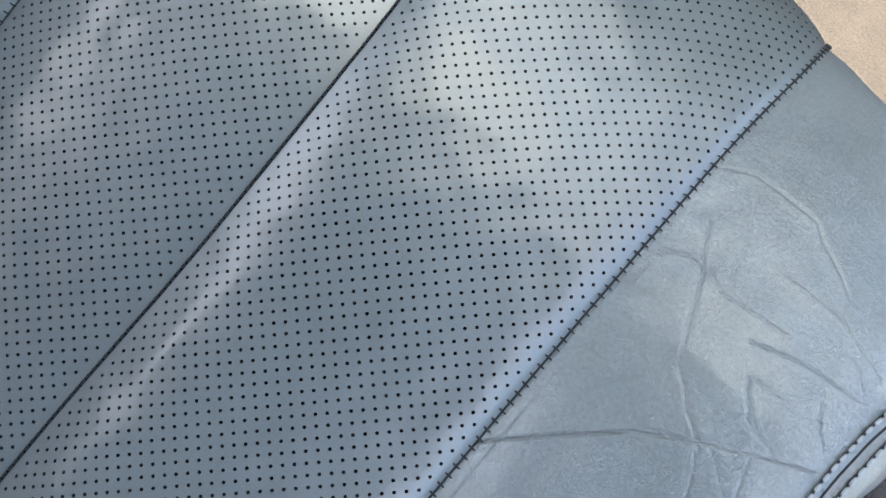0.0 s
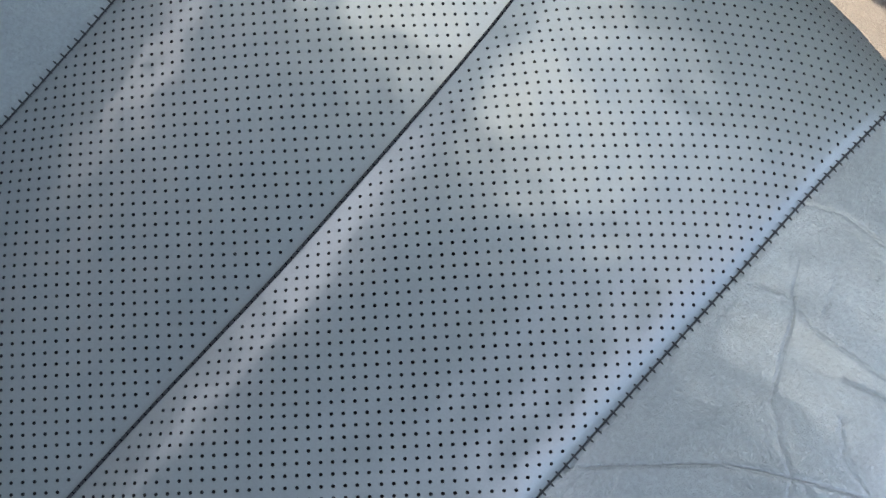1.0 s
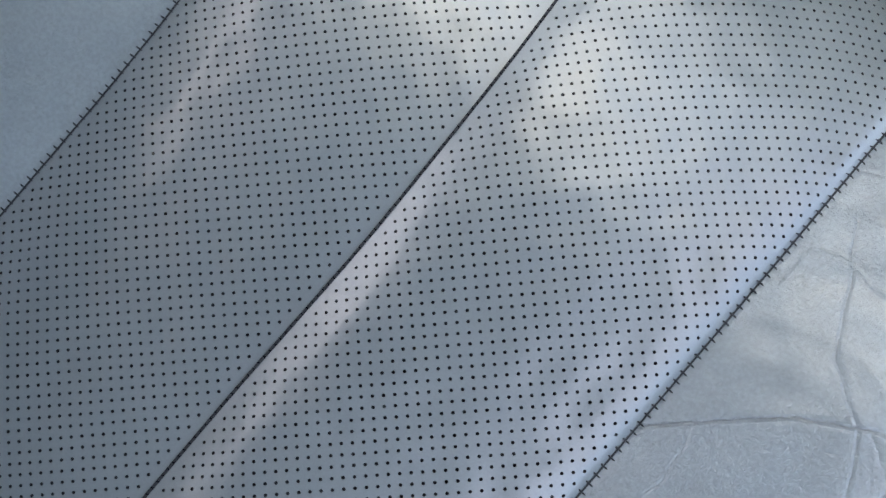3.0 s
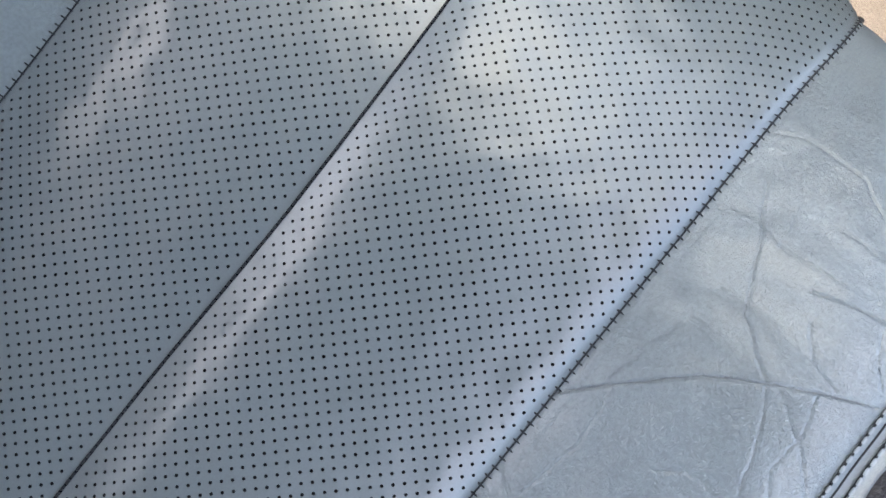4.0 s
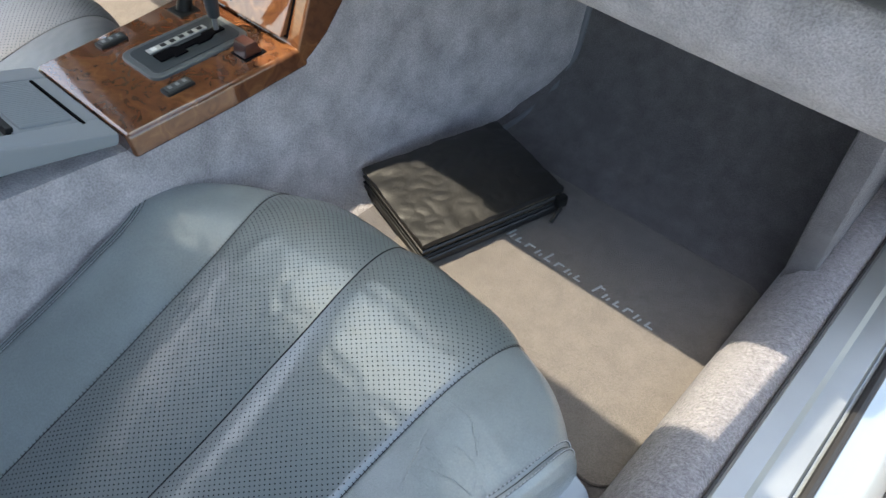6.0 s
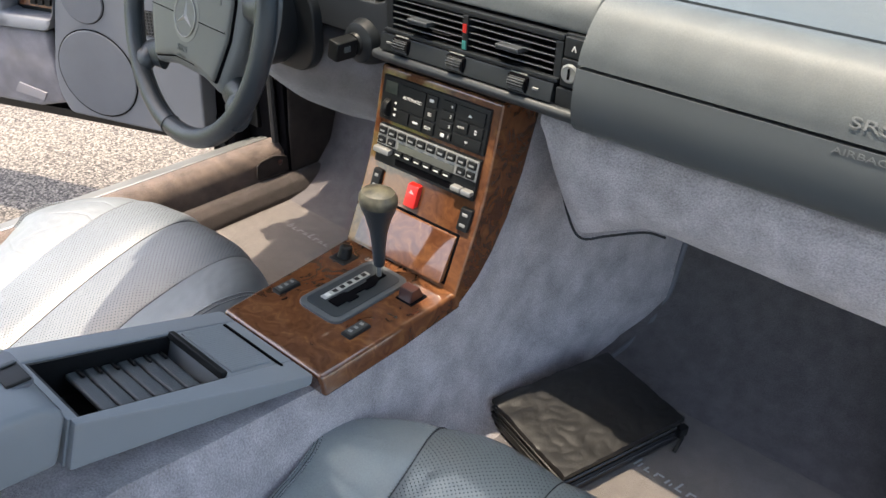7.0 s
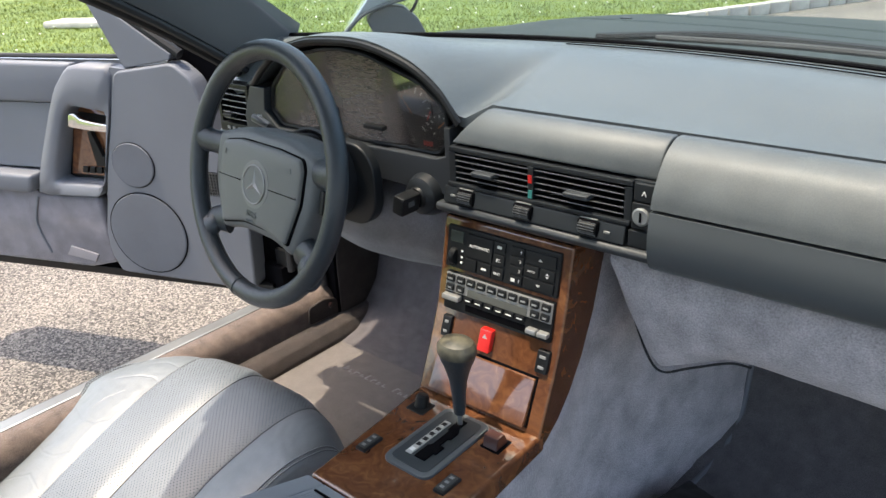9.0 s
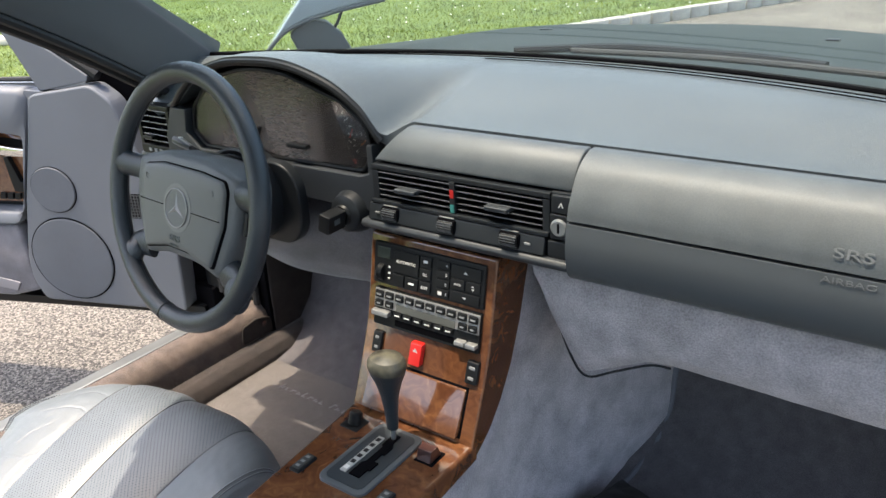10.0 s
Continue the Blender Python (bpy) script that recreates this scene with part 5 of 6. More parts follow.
for text, x, z, s in (("AUTOMATIC", -0.037, 0.739, 0.0062), ("EC", -0.002, 0.729, 0.006), ("REST", -0.002, 0.710, 0.0055), ("4", 0.035, 0.7495, 0.006), ("3", 0.035, 0.736, 0.006), ("2", 0.035, 0.7225, 0.006), ("1", 0.036, 0.7088, 0.006), ("AUTO", 0.0545, 0.7275, 0.0042)):
    stack_words(text, s, x, z, WHITE, cc, 0.0068)


def wedge(x, z, s, up, parent):
    k = 1 if up else -1
    y = face_y(z) - 0.0068
    bm = prism([(x - s, z), (x + s, z), (x, z + k * s * 1.1)], "y", y - 0.0004, y)
    return part("arrow_mark", bm, WHITE, parent)


wedge(0.0675, 0.7445, 0.0035, True, cc), wedge(0.0675, 0.712, 0.0035, False, cc), wedge(0.0805, 0.7285, 0.0028, True, cc), wedge(0.0805, 0.7265, 0.0028, False, cc)
part("symbol", slab(-0.031, -0.021, 0.709, 0.712, 0.0072), WHITE, cc), part("symbol", slab(-0.006, 0.002, 0.746, 0.750, 0.0072), WHITE, cc)
part("symbol", slab(0.022, 0.029, 0.706, 0.711, 0.0072), WHITE, cc)
# radio
rd = part("radio", slab(-0.093, 0.097, 0.637, 0.693, 0.005, bevel=0.0015), BLACK, stack, "grey and black car radio with rows of keys")
part("fascia", slab(-0.092, 0.096, 0.664, 0.692, 0.0065, bevel=0.001), SATIN, rd, "satin grey upper fascia")
part("display", slab(-0.050, 0.056, 0.664, 0.675, 0.0072), mat("radio_display", (0.10, 0.105, 0.095), 0.15), rd, "grey display window")
for k in range(10):
    x = -0.0895 + 0.0187 * k
    part("preset_key", slab(x, x + 0.0145, 0.680, 0.690, 0.0095, bevel=0.001), BLACK, rd)
    part("print_mark", slab(x + 0.003, x + 0.0115, 0.6835, 0.686, 0.0099, bevel=0), GREYPRINT, rd)
for x in (-0.089, -0.070, 0.062, 0.079):
    part("preset_key", slab(x, x + 0.014, 0.667, 0.676, 0.0095, bevel=0.001), BLACK, rd)
    part("print_mark", slab(x + 0.004, x + 0.010, 0.670, 0.6725, 0.0099, bevel=0), GREYPRINT, rd)
part("rocker", slab(-0.092, -0.060, 0.654, 0.662, 0.0145, bevel=0.002), SATIN, rd, "pale rocker key")
for x in (0.060, 0.0785):
    part("rocker", slab(x, x + 0.0175, 0.645, 0.652, 0.0140, bevel=0.002), SATIN, rd, "pale rocker key")
for k in range(6):
    x = -0.054 + 0.0185 * k
    part("small_key", slab(x, x + 0.0150, 0.656, 0.663, 0.0090, bevel=0.001), BLACK, rd)
    part("print_mark", slab(x + 0.003, x + 0.012, 0.6585, 0.660, 0.0094, bevel=0), WHITE, rd)
part("tape_slot", slab(-0.052, 0.056, 0.641, 0.651, 0.0056), DEEP, rd, "black cassette slot")
# switches on the stack
for x0, x1, z0, z1, nm in ((-0.089, -0.072, 0.597, 0.627, "left"), (0.082, 0.102, 0.596, 0.626, "right")):
    sw = part("rocker_switch", slab(x0, x1, z0, z1, 0.006, bevel=0.002), BLACK, stack, "black rocker switch")
    part("symbol", slab(x0 + 0.005, x1 - 0.005, z1 - 0.010, z1 - 0.006, 0.0068), GREYPRINT, sw)
    part("symbol", slab(x0 + 0.005, x1 - 0.005, z0 + 0.006, z0 + 0.010, 0.0068), GREYPRINT, sw)
hz = part("hazard_switch", slab(-0.0165, 0.005, 0.597, 0.628, 0.009, bevel=0.002), RED, stack, "red hazard switch")
y = face_y(0.618) - 0.0092
part("triangle_mark", prism([(-0.0105, 0.6155), (-0.001, 0.6155), (-0.0057, 0.623)], "y", y - 0.0005, y), WHITE, hz)
# selector gate
gate = part("selector_gate", prism(ring_outline(-0.034, 0.047, -0.258, -0.116, 0.014), "z", 0.512, 0.5185, 0.002), mat("gate_frame", (0.085, 0.095, 0.10), 0.35), stack, "dark grey frame of the gear selector")
part("gate_panel", prism(ring_outline(-0.026, 0.039, -0.250, -0.124, 0.010), "z", 0.515, 0.5196, 0.0008), mat("gate_blue_black", (0.022, 0.030, 0.036), 0.4), gate, "blue-black gate panel")
part("gear_strip", box(-0.012, -0.002, -0.232, -0.148, 0.518, 0.5213), mat("pale_strip", (0.40, 0.40, 0.38), 0.4), gate, "pale gear position strip")
for k in range(6):
    part("gear_mark", box(-0.0105, -0.0035, -0.227 + 0.0135 * k, -0.220 + 0.0135 * k, 0.519, 0.5217), BLACK if k else WHITE, gate)
slot = [(0.004, -0.232), (0.022, -0.232), (0.022, -0.214), (0.026, -0.214), (0.026, -0.196), (0.018, -0.196), (0.018, -0.178), (0.022, -0.178), (0.022, -0.160), (0.016, -0.150), (0.016, -0.134), (0.004, -0.134), (0.004, -0.162), (0.008, -0.162), (0.008, -0.200), (0.004, -0.205)]
part("gate_slot", prism(slot, "z", 0.519, 0.5216), DEEP, gate, "black zigzag slot")
lev = thing("gear_lever", "gear lever with a worn leather knob", "gear lever", (0.010, -0.142, 0.520))
part("shaft", tube([(0, 0, -0.006), (0, 0, 0.024)], 0.0035, 10), METAL, lev)
shape = [(0.0, 0.020), (0.0085, 0.020), (0.0095, 0.030), (0.0105, 0.050), (0.0135, 0.075), (0.020, 0.098), (0.0255, 0.110), (0.0275, 0.117)]
part("boot", moved(lathe(shape, 28), Matrix.Diagonal((1.0, 0.85, 1, 1))), WHEELSKIN, lev, "tapered black lever sleeve")
cap = [(0.0275, 0.117), (0.0290, 0.122), (0.0285, 0.129), (0.0240, 0.1355), (0.014, 0.139), (0.0, 0.140)]
part("knob", moved(lathe(cap, 28), Matrix.Diagonal((1.0, 0.85, 1, 1))), KNOBSKIN, lev, "worn olive-black knob top")
# switches on the plate
for x in (-0.069, 0.072):
    sw = part("seat_heater_switch", moved(box(-0.009, 0.009, -0.019, 0.019, 0.512, 0.518, 0.002), pose(x, -0.245, 0)), BLACK, stack, "black seat switch with pale symbols")
    part("switch_top", moved(box(-0.0065, 0.0065, -0.0155, 0.0155, 0.516, 0.5195, 0.001), pose(x, -0.245, 0)), mat("switch_grey", (0.03, 0.034, 0.036), 0.4), sw)
    for k in (-0.010, 0.0, 0.010):
        part("symbol", moved(box(-0.003, 0.003, k - 0.0022, k + 0.0022, 0.5195, 0.5199), pose(x, -0.245, 0)), GREYPRINT, sw)
mode = part("mode_switch", box(-0.086, -0.053, -0.153, -0.122, 0.512, 0.516, 0.002), BLACK, stack, "black mode switch")
part("mode_knob", moved(lathe([(0.0, 0.0), (0.0105, 0.0), (0.0095, 0.016), (0.007, 0.019), (0.0, 0.0195)], 20), pose(-0.069, -0.137, 0.515, -18)), BLACK, mode)
brown = part("key_well", box(0.056, 0.088, -0.158, -0.124, 0.512, 0.5155, 0.002), DEEP, stack)
part("brown_key", prism([(-0.156, 0.515), (-0.152, 0.533), (-0.136, 0.533), (-0.128, 0.515)], "x", 0.060, 0.084, 0.002), BROWNKEY, brown, "dark brown push key")
# sloping rear part
SLOPE = pose(0, -0.338, 0.515, -18)


def tapered_rail():
    """The rail beside the bin, shallow at the walnut plate and deeper to the rear."""
    bm = prism([(0.058, -0.001), (0.100, -0.001), (0.068, -0.275), (0.056, -0.275)], "z", -0.055, 0.0, 0.004)
    for v in bm.verts:
        if v.co.z < -0.03:
            v.co.z += 0.040 * (v.co.y + 0.275) / 0.275
    return bm


body = part("console_body", moved(box(-0.057, 0.059, -0.096, -0.001, -0.055, -0.001, 0.002), SLOPE), PLASTIC, stack, "grey plastic console body", angle=50)
part("side_rail", moved(prism([(-0.088, -0.001), (-0.056, -0.001), (-0.058, -0.275), (-0.094, -0.275)], "z", -0.055, 0.0, 0.004), SLOPE), PLASTIC, body)
part("side_rail", moved(tapered_rail(), SLOPE), PLASTIC, body)
part("rear_rail", moved(box(-0.058, 0.058, -0.277, -0.266, -0.055, -0.001, 0.002), SLOPE), PLASTIC, body)
part("bin", moved(joined(box(-0.057, 0.058, -0.268, -0.096, -0.056, -0.052), box(-0.0575, -0.054, -0.266, -0.097, -0.052, -0.003), box(0.054, 0.0575, -0.266, -0.097, -0.052, -0.003), box(-0.054, 0.054, -0.2665, -0.263, -0.052, -0.003)), SLOPE), BLACK, body, "open black storage bin")
cover_grey = part("sliding_cover", moved(box(-0.050, 0.052, -0.086, -0.030, -0.002, 0.0016, 0.0008), SLOPE), PLASTIC, body, "ribbed sliding cover")
for k in range(24):
    x = -0.048 + 0.0042 * k
    part("rib", moved(box(x, x + 0.0022, -0.085, -0.031, 0.0014, 0.0022, 0.0003), SLOPE), PLASTIC, cover_grey)
part("cover_groove", moved(box(-0.050, 0.066, -0.025, -0.0215, -0.0005, 0.0012), SLOPE), DEEP, body)
part("pull_bar", moved(box(-0.055, 0.055, -0.101, -0.093, -0.006, 0.004, 0.0015), SLOPE), BLACK, body)
for k in range(6):
    m = SLOPE @ pose(0, -0.216 + 0.0200 * k, -0.024, 4)
    sl = part("bin_slat", moved(box(-0.053, 0.0535, -0.0088, 0.0088, -0.004, 0.003, 0.0028, 3), m), DASH, body, "dark rounded slat")
    part("slat_clip", moved(box(-0.050, -0.034, 0.0020, 0.0062, 0.002, 0.0065, 0.0018), m), BLACK, sl, "black clip")
lid = part("armrest_lid", moved(prism([(-0.282, -0.05), (-0.279, 0.004), (-0.285, 0.014), (-0.305, 0.021), (-0.36, 0.012), (-0.60, -0.058), (-0.60, -0.11)], "x", -0.092, 0.062, 0.008, 3), SLOPE), PLASTIC, stack, "padded grey armrest lid", angle=60)
latch = SLOPE @ pose(-0.016, -0.303, 0.0205, 14)
well = prism(ring_outline(-0.034, 0.034, -0.019, 0.015, 0.011), "z", -0.004, 0.0012, 0.001)
part("latch_recess", moved(well, latch), DOORVINYL, lid, "shallow grey latch recess")
part("latch_key", moved(box(-0.004, 0.031, -0.012, 0.012, 0.0, 0.0045, 0.002), latch), BLACK, lid, "black latch key")
part("latch_ridge", moved(box(-0.004, 0.001, -0.011, 0.011, 0.004, 0.0065, 0.001), latch), DASH, lid)

# ---- steering wheel ----
wheel = thing("steering_wheel", "dark grey leather four-spoke steering wheel", "steering wheel", (-0.362, -0.153, 0.826), (75, 0, -5))
ring = [(0.190 * math.cos(a), 0.190 * math.sin(a), 0.0) for a in np.linspace(0, math.tau, 72, endpoint=False)]
bm = tube(ring, 0.0155, 16, True)
part("rim", bm, WHEELSKIN, wheel, "smooth dark leather rim", angle=80)
part("rim_stitching", tube([(0.1755 * math.cos(a), 0.1755 * math.sin(a), -0.004) for a in np.linspace(0.9, 5.4, 60)], 0.0012, 5), THREAD, wheel)
part("rim_joint", tube([(0.190 * math.cos(4.55) + 0.0158 * math.cos(k) * math.cos(4.55), 0.190 * math.sin(4.55) + 0.0158 * math.cos(k) * math.sin(4.55), 0.0158 * math.sin(k)) for k in np.linspace(0, math.tau, 24, endpoint=False)], 0.0008, 5, True), THREAD, wheel)


def pillow(outline, z0, z1, round_by, inset):
    """A soft-edged pad from an outline."""
    bm = bmesh.new()
    c = Vector((sum(p[0] for p in outline) / len(outline), sum(p[1] for p in outline) / len(outline), 0))
    rings = []
    for shrink, z in ((0, z0), (0, z1 - round_by), (inset * 0.35, z1 - round_by * 0.3), (inset, z1), (inset * 3.2, z1 + 0.0015)):
        row = []
        for x, y in outline:
            d = Vector((x, y, 0)) - c
            k = max(0, 1 - shrink / d.length)
            row.append(bm.verts.new((c.x + d.x * k, c.y + d.y * k, z)))
        rings.append(row)
    n = len(outline)
    for a, b in zip(rings, rings[1:]):
        for i in range(n):
            bm.faces.new((a[i], a[(i + 1) % n], b[(i + 1) % n], b[i]))
    bm.faces.new(rings[0][::-1]), bm.faces.new(rings[-1])
    bmesh.ops.recalc_face_normals(bm, faces=bm.faces)
    return bm


house = rounded([(-0.136, 0.050), (-0.06, 0.068), (0.06, 0.068), (0.136, 0.050), (0.141, 0.010), (0.134, -0.040), (0.104, -0.106), (0.05, -0.094), (-0.05, -0.094), (-0.104, -0.106), (-0.134, -0.040), (-0.141, 0.010)], 0.014)
part("hub_housing", pillow(house, -0.058, 0.000, 0.014, 0.012), PADEDGE, wheel, "grey hub housing", angle=60)
pad = rounded([(-0.098, 0.041), (-0.05, 0.049), (0.05, 0.049), (0.108, 0.044), (0.116, 0.030), (0.113, -0.022), (0.089, -0.087), (0.03, -0.077), (-0.03, -0.077), (-0.089, -0.090), (-0.108, -0.022), (-0.105, 0.030)], 0.005)
part("pad_gap", pillow([(1.022 * x, 1.035 * y) for x, y in pad], -0.010, 0.0028, 0.001, 0.001), DEEP, wheel, angle=60)
pad_ob = part("airbag_pad", pillow(pad, -0.006, 0.0085, 0.004, 0.004), PAD, wheel, "grey grained airbag pad", angle=60)
for a, b in ((-0.104, -0.038), (0.038, 0.109)):
    part("tear_line", box(a, b, -0.0145, -0.0130, 0.0085, 0.0108, 0.0003), DEEP, pad_ob, "moulded tear line")
    part("tear_edge", box(a, b, -0.0129, -0.0116, 0.0085, 0.0109, 0.0004), EMBOSSPAD, pad_ob)
EMB = (0.001, -0.013, 0.0096)
part("emblem_recess", moved(lathe([(0.0, 0.0), (0.0375, 0.0), (0.0375, 0.0009), (0.0355, 0.0013), (0.0, 0.0010)], 48), pose(*EMB)), EMBOSSPAD, pad_ob, "round emblem recess")
part("emblem", moved(lathe([(0.0, 0.0), (0.0295, 0.0), (0.0295, 0.0022), (0.028, 0.0026), (0.0, 0.0020)], 48), pose(*EMB)), PAD, pad_ob, "round grey emblem")
part("emblem_ring", moved(tube([(0.0295 * math.cos(a), 0.0295 * math.sin(a), 0.0) for a in np.linspace(0, math.tau, 48, endpoint=False)], 0.0012, 8, True), pose(EMB[0], EMB[1], EMB[2] + 0.0024)), EMBLEM, pad_ob, "dull metal ring")
for k in range(3):
    m = Matrix.Translation((EMB[0], EMB[1], EMB[2] + 0.0018)) @ Matrix.Rotation(k * math.tau / 3, 4, "Z")
    bm = bmesh.new()
    b4 = [bm.verts.new(p) for p in ((-0.0045, 0.002, 0), (0.0045, 0.002, 0), (0, 0.0285, 0.0005), (0, 0.001, 0.003))]
    for f in ((0, 1, 3), (1, 2, 3), (2, 0, 3), (1, 0, 2)):
        bm.faces.new([b4[i] for i in f])
    part("emblem_spoke", moved(bm, m), EMBLEM, pad_ob, angle=5)
words("SRS", 0.0135, Matrix.Translation((-0.001, -0.0605, 0.0107)) @ Matrix.Diagonal((1.45, 1, 1, 1)), DASH, pad_ob)
words("AIRBAG", 0.0062, Matrix.Translation((-0.001, -0.0715, 0.0107)) @ Matrix.Diagonal((1.2, 1, 1, 1)), DASH, pad_ob)
for s, k in ((1, 1.0), (-1, 0.7)):
    part("horn_mark", tube([(s * 0.080, 0.026, 0.0104), (s * (0.080 + 0.011 * k), 0.028, 0.0104), (s * (0.080 + 0.013 * k), 0.021, 0.0104), (s * 0.083, 0.020, 0.0104)], 0.0006, 5), DASH, pad_ob)
for s in (-1, 1):
    for y0, y1, x1 in ((0.028, 0.030, 0.178), (-0.092, -0.112, 0.150)):
        path = [(s * 0.108, y0, -0.026), (s * 0.140, y0 * 0.6 + y1 * 0.4, -0.014), (s * (x1 - 0.012), y1, -0.003), (s * (x1 + 0.006), y1 + (0.002 if y0 > 0 else -0.004), 0.0)]
        line = spline(path, 4)
        sp = tube(line, [0.0195 + 0.007 * abs(2 * i / (len(line) - 1) - 1) ** 2 for i in range(len(line))], 14)
        for v in sp.verts:
            v.co.z = v.co.z * 0.62 - 0.002
        part("spoke", sp, WHEELSKIN, wheel, "leather-wrapped spoke", angle=80)
    part("horn_button", box(min(s * 0.139, s * 0.148), max(s * 0.139, s * 0.148), -0.030, 0.006, -0.030, -0.010, 0.003), BLACK, wheel, "black ribbed hub insert")
col = thing("steering_column", "dark steering column shroud with stalk", "steering column", (-0.370, -0.150, 0.8245), (75, 0, 0))
part("shroud", lathe([(0.0, -0.040), (0.066, -0.040), (0.070, -0.048), (0.068, -0.085), (0.064, -0.095), (0.078, -0.096), (0.080, -0.125), (0.076, -0.15), (0.070, -0.17), (0.0, -0.17)], 40), TRIM, col, "dark grey column collar", angle=40)
part("collar_gap", moved(tube([(0.071 * math.cos(a), 0.071 * math.sin(a), 0) for a in np.linspace(0, math.tau, 40, endpoint=False)], 0.003, 6, True), pose(0, 0, -0.0955)), DEEP, col)
stalk = tube(spline([(-0.03, 0.03, -0.100), (-0.07, 0.055, -0.095), (-0.100, 0.066, -0.091), (-0.125, 0.073, -0.089)], 4), 0.005, 10)
st = part("stalk", stalk, BLACK, col, "black control stalk")
part("stalk_grip", tube([(-0.100, 0.066, -0.091), (-0.125, 0.073, -0.089), (-0.140, 0.076, -0.088)], [0.0055, 0.008, 0.007], 10), SLAT, st, "grey stalk grip")
part("stalk_mark", box(-0.128, -0.123, 0.0790, 0.0820, -0.092, -0.086), WHITE, st)

# ---- driver door, swung open ----
door = thing("driver_door", "open driver door with grey vinyl panel and walnut handle recess", "car door", (-0.80, 0.227, 0), (0, 0, 21.9))


def plate(outline, y0, y1, bevel=0.003, seg=2):
    return prism(outline, "y", y0, y1, bevel, seg)


part("outer_skin", joined(prism([(0.036, 0.33), (0.11, 0.33), (0.15, 0.55), (0.135, 0.80), (0.09, 0.895), (0.036, 0.895)], "x", -1.24, -0.26, 0.006)), PAINT, door, "silver outer skin")
part("base_panel", plate([(-1.24, 0.35), (-0.16, 0.35), (-0.16, 0.60), (-0.26, 0.835), (-0.30, 0.87), (-0.42, 0.895), (-1.24, 0.895)], 0.0325, 0.0355, 0), DOORVINYL, door)
part("hinge_edge", plate([(-0.18, 0.35), (-0.05, 0.36), (-0.02, 0.62), (-0.06, 0.86), (-0.22, 0.96), (-0.30, 0.93), (-0.30, 0.85)], 0.036, 0.042, 0), DEEP, door, "black hinge side of the door")
part("lower_edge", prism([(0.0, 0.325), (0.03, 0.32), (0.03, 0.352), (-0.004, 0.350)], "x", -1.24, -0.08, 0.003), BLACK, door, "dark lower door edge")
top = [(-1.24, 0.795), (-0.60, 0.795), (-0.545, 0.893), (-1.24, 0.902)]
part("top_roll", plate(top, -0.012, 0.02, 0.010, 3), DOORVINYL, door, "padded upper door roll", angle=60)
part("window_seal", tube([(x, 0.022, 0.905) for x in np.linspace(-1.24, -0.42, 12)], 0.006, 8), RUBBER, door, "black window seal")
part("mid_panel", plate([(-1.24, 0.618), (-0.715, 0.618), (-0.612, 0.792), (-1.24, 0.792)], 0.004, 0.02, 0.003), DOORVINYL, door)
arm = [(-1.24, 0.572), (-0.740, 0.562), (-0.722, 0.612), (-1.24, 0.620)]
part("armrest", plate(arm, -0.045, 0.02, 0.010, 3), DOORVINYL, door, "grey door armrest", angle=60)
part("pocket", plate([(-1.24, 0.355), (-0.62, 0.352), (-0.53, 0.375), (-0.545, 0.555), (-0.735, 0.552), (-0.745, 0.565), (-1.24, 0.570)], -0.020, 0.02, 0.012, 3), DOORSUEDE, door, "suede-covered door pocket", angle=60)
part("pocket_seam", tube(spline([(-0.742, -0.0215, 0.545), (-0.768, -0.0225, 0.47), (-0.745, -0.0215, 0.385)], 6), 0.003, 6), DOORVINYL, door)
part("courtesy_lamp", plate([(-0.69, 0.385), (-0.60, 0.372), (-0.585, 0.395), (-0.67, 0.412)], -0.024, -0.016, 0.002), mat("lamp_lens", (0.24, 0.23, 0.245), 0.3), door, "pale courtesy lamp lens")
# trim frame round the handle recess
frame_out = [(-0.735, 0.555), (-0.525, 0.560), (-0.495, 0.628), (-0.445, 0.775), (-0.413, 0.888), (-0.54, 0.893), (-0.60, 0.83), (-0.635, 0.765), (-0.69, 0.66)]
frame_in = [(-0.665, 0.592), (-0.505, 0.590), (-0.452, 0.782), (-0.560, 0.795), (-0.590, 0.765)]
o_ring, i_ring = rounded(frame_out, 0.02, 3), rounded(frame_in, 0.014, 3)


def ring_plate(outer, inner, y0, y1):
    """A frame between two outlines, thick from y0 to y1."""
    bm = bmesh.new()
    n = 64

    def resample(pts):
        c = Vector((sum(p[0] for p in inner) / len(inner), sum(p[1] for p in inner) / len(inner)))
        out = []
        for k in range(n):
            a = math.tau * k / n
            d, best = Vector((math.cos(a), math.sin(a))), None
            for i in range(len(pts)):
                p, q = Vector(pts[i]) - c, Vector(pts[(i + 1) % len(pts)]) - c
                e = q - p
                den = d.x * e.y - d.y * e.x
                if abs(den) > 1e-12:
                    t, s = (p.x * e.y - p.y * e.x) / den, (p.x * d.y - p.y * d.x) / den
                    if t > 0 and -1e-9 <= s <= 1 + 1e-9 and (best is None or t > best):
                        best = t
            out.append(c + d * best)
        return out

    o, i = resample(outer), resample(inner)
    rows = [[bm.verts.new((p.x, y, p.y)) for p in r] for r, y in ((o, y1), (o, y0 + 0.006), ([a.lerp(b, 0.10) for a, b in zip(o, i)], y0), ([a.lerp(b, 0.85) for a, b in zip(o, i)], y0), (i, y0 + 0.006), (i, y1))]
    for a, b in zip(rows, rows[1:]):
        for k in range(n):
            bm.faces.new((a[k], a[(k + 1) % n], b[(k + 1) % n], b[k]))
    bmesh.ops.recalc_face_normals(bm, faces=bm.faces)
    return bm


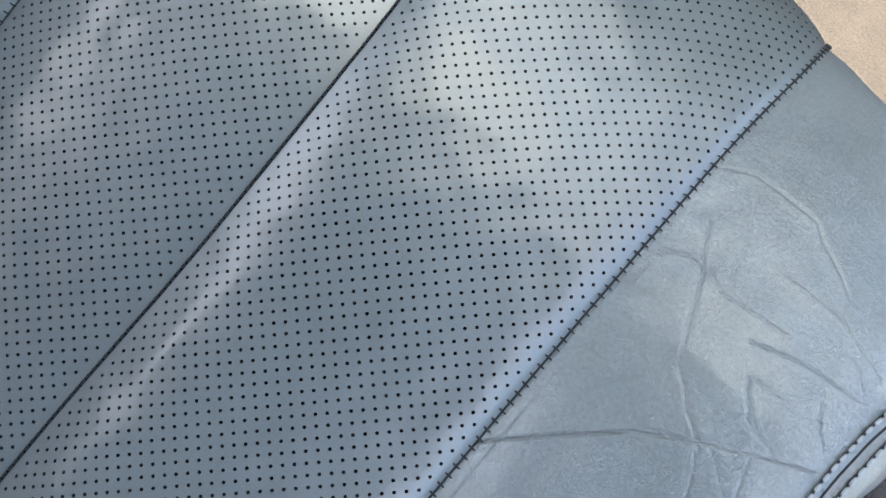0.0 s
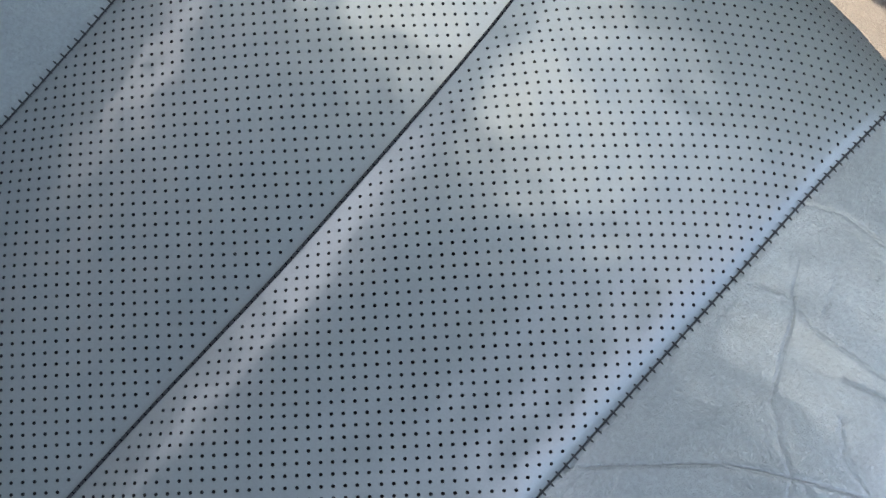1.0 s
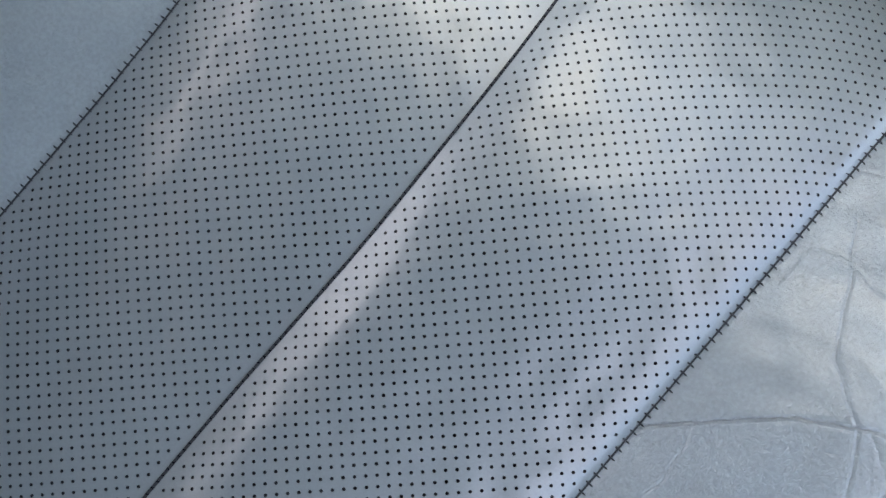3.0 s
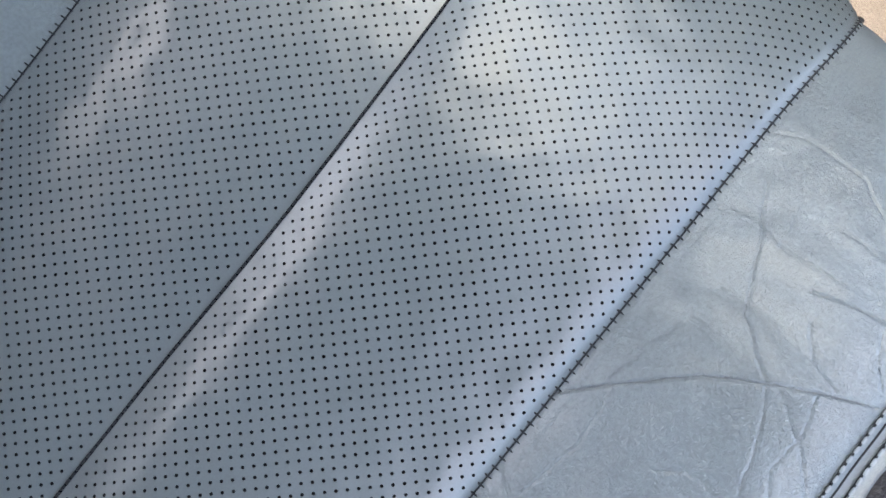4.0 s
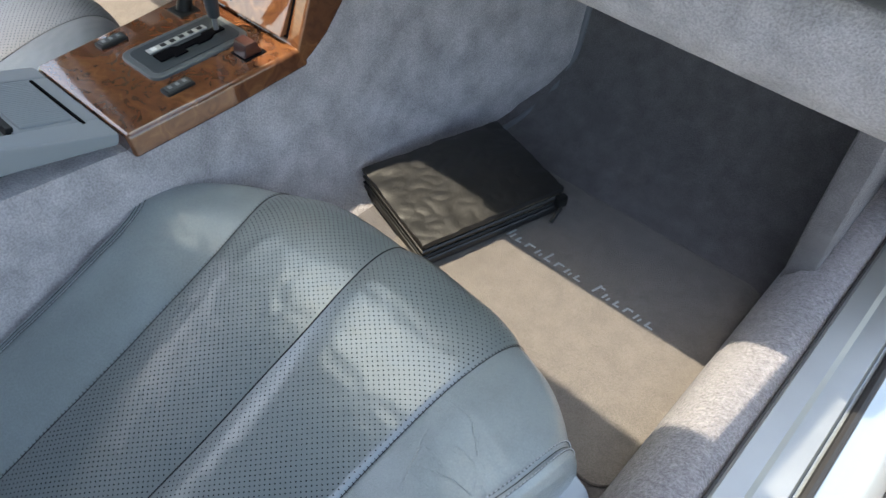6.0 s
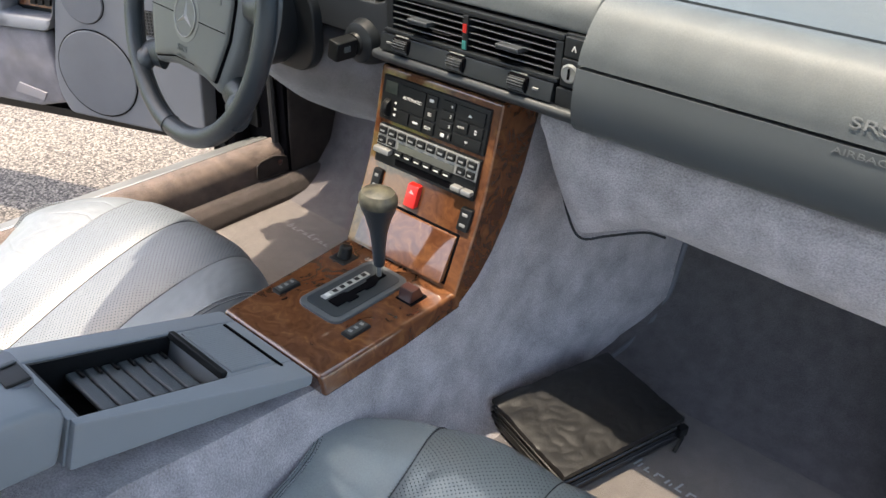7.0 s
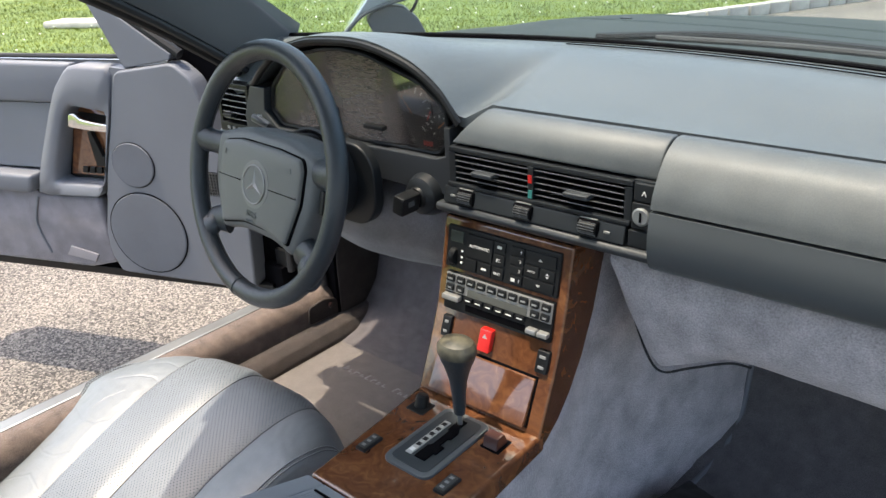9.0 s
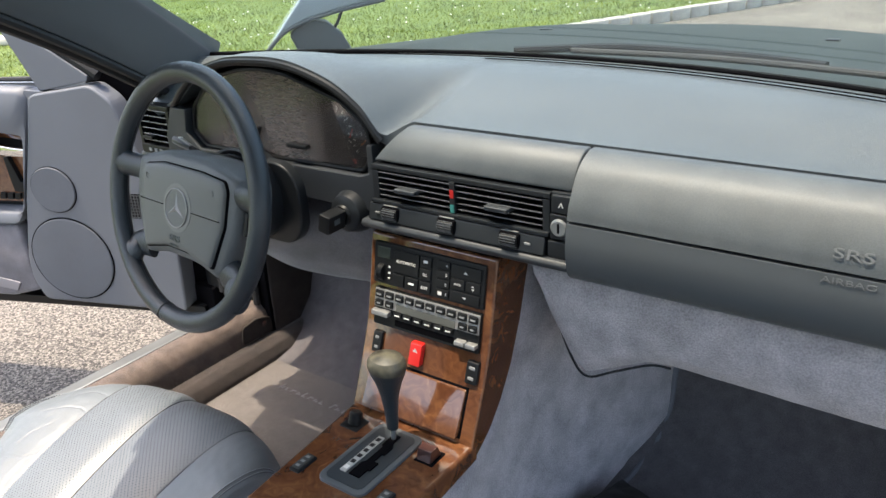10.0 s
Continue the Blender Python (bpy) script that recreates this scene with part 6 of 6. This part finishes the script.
part("recess_frame", ring_plate(o_ring, i_ring, -0.030, 0.03), DOORVINYL, door, "moulded frame round the handle recess", angle=60)
rec = part("recess", plate([(-0.69, 0.57), (-0.47, 0.57), (-0.42, 0.81), (-0.62, 0.81)], 0.026, 0.032, 0), BLACK, door)
part("walnut_inlay", plate([(-0.642, 0.605), (-0.515, 0.603), (-0.475, 0.735), (-0.600, 0.742)], 0.014, 0.024, 0.001), WOOD, door, "walnut inlay")
part("walnut_inlay", plate([(-0.58, 0.770), (-0.465, 0.760), (-0.455, 0.785), (-0.56, 0.790)], 0.014, 0.024, 0.001), WOOD, door, "walnut inlay")
blade = rounded([(-0.588, 0.738), (-0.580, 0.772), (-0.562, 0.774), (-0.545, 0.759), (-0.505, 0.752), (-0.460, 0.748), (-0.460, 0.728), (-0.520, 0.731)], 0.005, 3)
part("door_pull", plate(blade, -0.020, -0.006, 0.003, 3), CHROME, door, "bright chrome door handle", angle=60)
sw = part("seat_switch", plate([(-0.552, 0.722), (-0.540, 0.724), (-0.520, 0.660), (-0.492, 0.655), (-0.492, 0.632), (-0.545, 0.634)], 0.0, 0.014, 0.002), BLACK, door, "black seat-shaped adjuster")
for k in range(4):
    part("memory_key", plate([(-0.600 + 0.022 * k, 0.612), (-0.584 + 0.022 * k, 0.612), (-0.580 + 0.022 * k, 0.628), (-0.596 + 0.022 * k, 0.628)], 0.006, 0.014, 0.001), BLACK, door, "small black memory key")
# speaker panel at the hinge end
spk = [(-0.515, 0.355), (-0.115, 0.345), (-0.10, 0.60), (-0.20, 0.865), (-0.245, 0.900), (-0.409, 0.878), (-0.4425, 0.774), (-0.4925, 0.628), (-0.535, 0.471), (-0.538, 0.41)]
part("speaker_panel", plate(rounded(spk, 0.016, 3), -0.028, 0.03, 0.006, 3), DOORVINYL, door, "grey speaker panel", angle=50)
for x, z, rx, rz in ((-0.405, 0.653, 0.060, 0.056), (-0.402, 0.474, 0.112, 0.106)):
    m = pose(x, -0.0285, z, 90) @ Matrix.Diagonal((rx, rz, 1, 1))
    g = part("speaker_gap", moved(lathe([(0.0, 0.0), (1.03, 0.0), (1.03, 0.0012), (0.0, 0.0012)], 48), m), DEEP, door)
    part("speaker_grille", moved(lathe([(0.0, 0.0), (1.0, 0.0), (1.0, 0.0025), (0.97, 0.0045), (0.0, 0.0055)], 48), m), GRILLE, door, "round cloth speaker grille")
# small demister outlet with a crossed grille beside the speakers
outlet = part("demister_outlet", plate(rounded([(-0.240, 0.588), (-0.166, 0.588), (-0.166, 0.648), (-0.240, 0.648)], 0.010, 3), -0.0292, -0.0275, 0), DEEP, door, "black demister outlet")
for k in range(10):
    x = -0.2365 + 0.0076 * k
    part("grille_bar", box(x, x + 0.0016, -0.0315, -0.0290, 0.589, 0.647), SLAT, outlet)
for k in range(8):
    z = 0.5905 + 0.0076 * k
    part("grille_bar", box(-0.239, -0.167, -0.0310, -0.0290, z, z + 0.0016), SLAT, outlet)
part("corner_filler", plate([(-0.47, 0.79), (-0.36, 0.79), (-0.36, 0.882), (-0.42, 0.888)], -0.022, 0.03, 0), DOORVINYL, door)
part("sail_panel", plate([(-0.456, 1.035), (-0.44, 1.045), (-0.250, 0.918), (-0.255, 0.905), (-0.385, 0.884)], -0.016, 0.02, 0.004), DOORVINYL, door, "triangular mirror sail panel")
part("sail_seal", tube([(-0.47, 0.0, 1.06), (-0.35, 0.0, 0.99), (-0.235, 0.0, 0.915)], 0.013, 10), BLACK, door)
solo("door_jamb", joined(box(-0.925, -0.705, 0.255, 0.298, 0.18, 0.90, 0.006), box(-0.945, -0.845, 0.205, 0.254, 0.20, 0.40, 0.006)), DEEP, "black door jamb behind the hinge", "wall", "structure")

for z in (0.42, 0.70):
    hinge = thing("door_hinge", "black steel hinge between door and jamb", "hinge", (-0.83, 0.225, z), group="door hinges")
    part("hinge_plate", box(-0.03, 0.03, 0.02, 0.032, -0.035, 0.035, 0.003), BLACK, hinge)
    part("hinge_pin", lathe([(0.0, -0.03), (0.009, -0.03), (0.009, 0.03), (0.0, 0.03)], 14), RUBBER, hinge)
    part("hinge_arm", box(-0.05, -0.004, -0.006, 0.006, -0.022, 0.022, 0.003), BLACK, hinge)
solo("jamb_seal", tube([(-0.735, 0.245, z) for z in np.linspace(0.37, 0.86, 12)], 0.009, 8), RUBBER, "black rubber door seal up the jamb", "seal", "structure")

# ---- zip case ----
bk = thing("zip_case", "black leather zip case lying on the passenger mat", "zip case", (0.148, -0.033, 0.2530), (0, 0, -17.5))
part("lower_cover", box(0.0, 0.178, 0.0, 0.236, 0.0, 0.010, 0.004), CASE, bk)
bm = sheet(lambda u, v: (0.178 * u, 0.236 * v, 0.040 + 0.0035 * math.sin(math.pi * u) * math.sin(math.pi * v) + 0.0030 * noise.noise(Vector((u * 5, v * 6, 4))) + 0.0022 * abs(noise.noise(Vector((u * 9, v * 10, 8))))), 60, 80, -0.008)
part("upper_cover", bm, CASE, bk, "creased black leather cover", angle=60)
part("pages", box(0.006, 0.172, 0.006, 0.230, 0.010, 0.034), PAPER, bk, "paper edges between the covers")
edge = [(0.001, 0.001), (0.177, 0.001), (0.177, 0.235), (0.001, 0.235)]
for z in (0.013, 0.021, 0.032):
    part("zip_tape", tube([(x, y, z) for x, y in edge], 0.0030, 6, True), CASE if z != 0.021 else BLACK, bk)
zp = part("zip_pull", tube([(0.180, 0.228, 0.024), (0.190, 0.226, 0.020), (0.196, 0.205, 0.006)], [0.004, 0.003, 0.0035], 8), BLACK, bk, "black zip pull")
part("zip_slider", box(0.176, 0.188, 0.222, 0.240, 0.016, 0.036, 0.003), BLACK, bk)
mesh_part("stitching", stitches([(0.004, 0.004, 0.0415), (0.174, 0.004, 0.0415), (0.174, 0.232, 0.0415), (0.004, 0.232, 0.0415), (0.004, 0.004, 0.0415)], 0.004, 0.002, 0.0005, 0.0003), THREAD, bk, "fine edge stitching", "stuff")
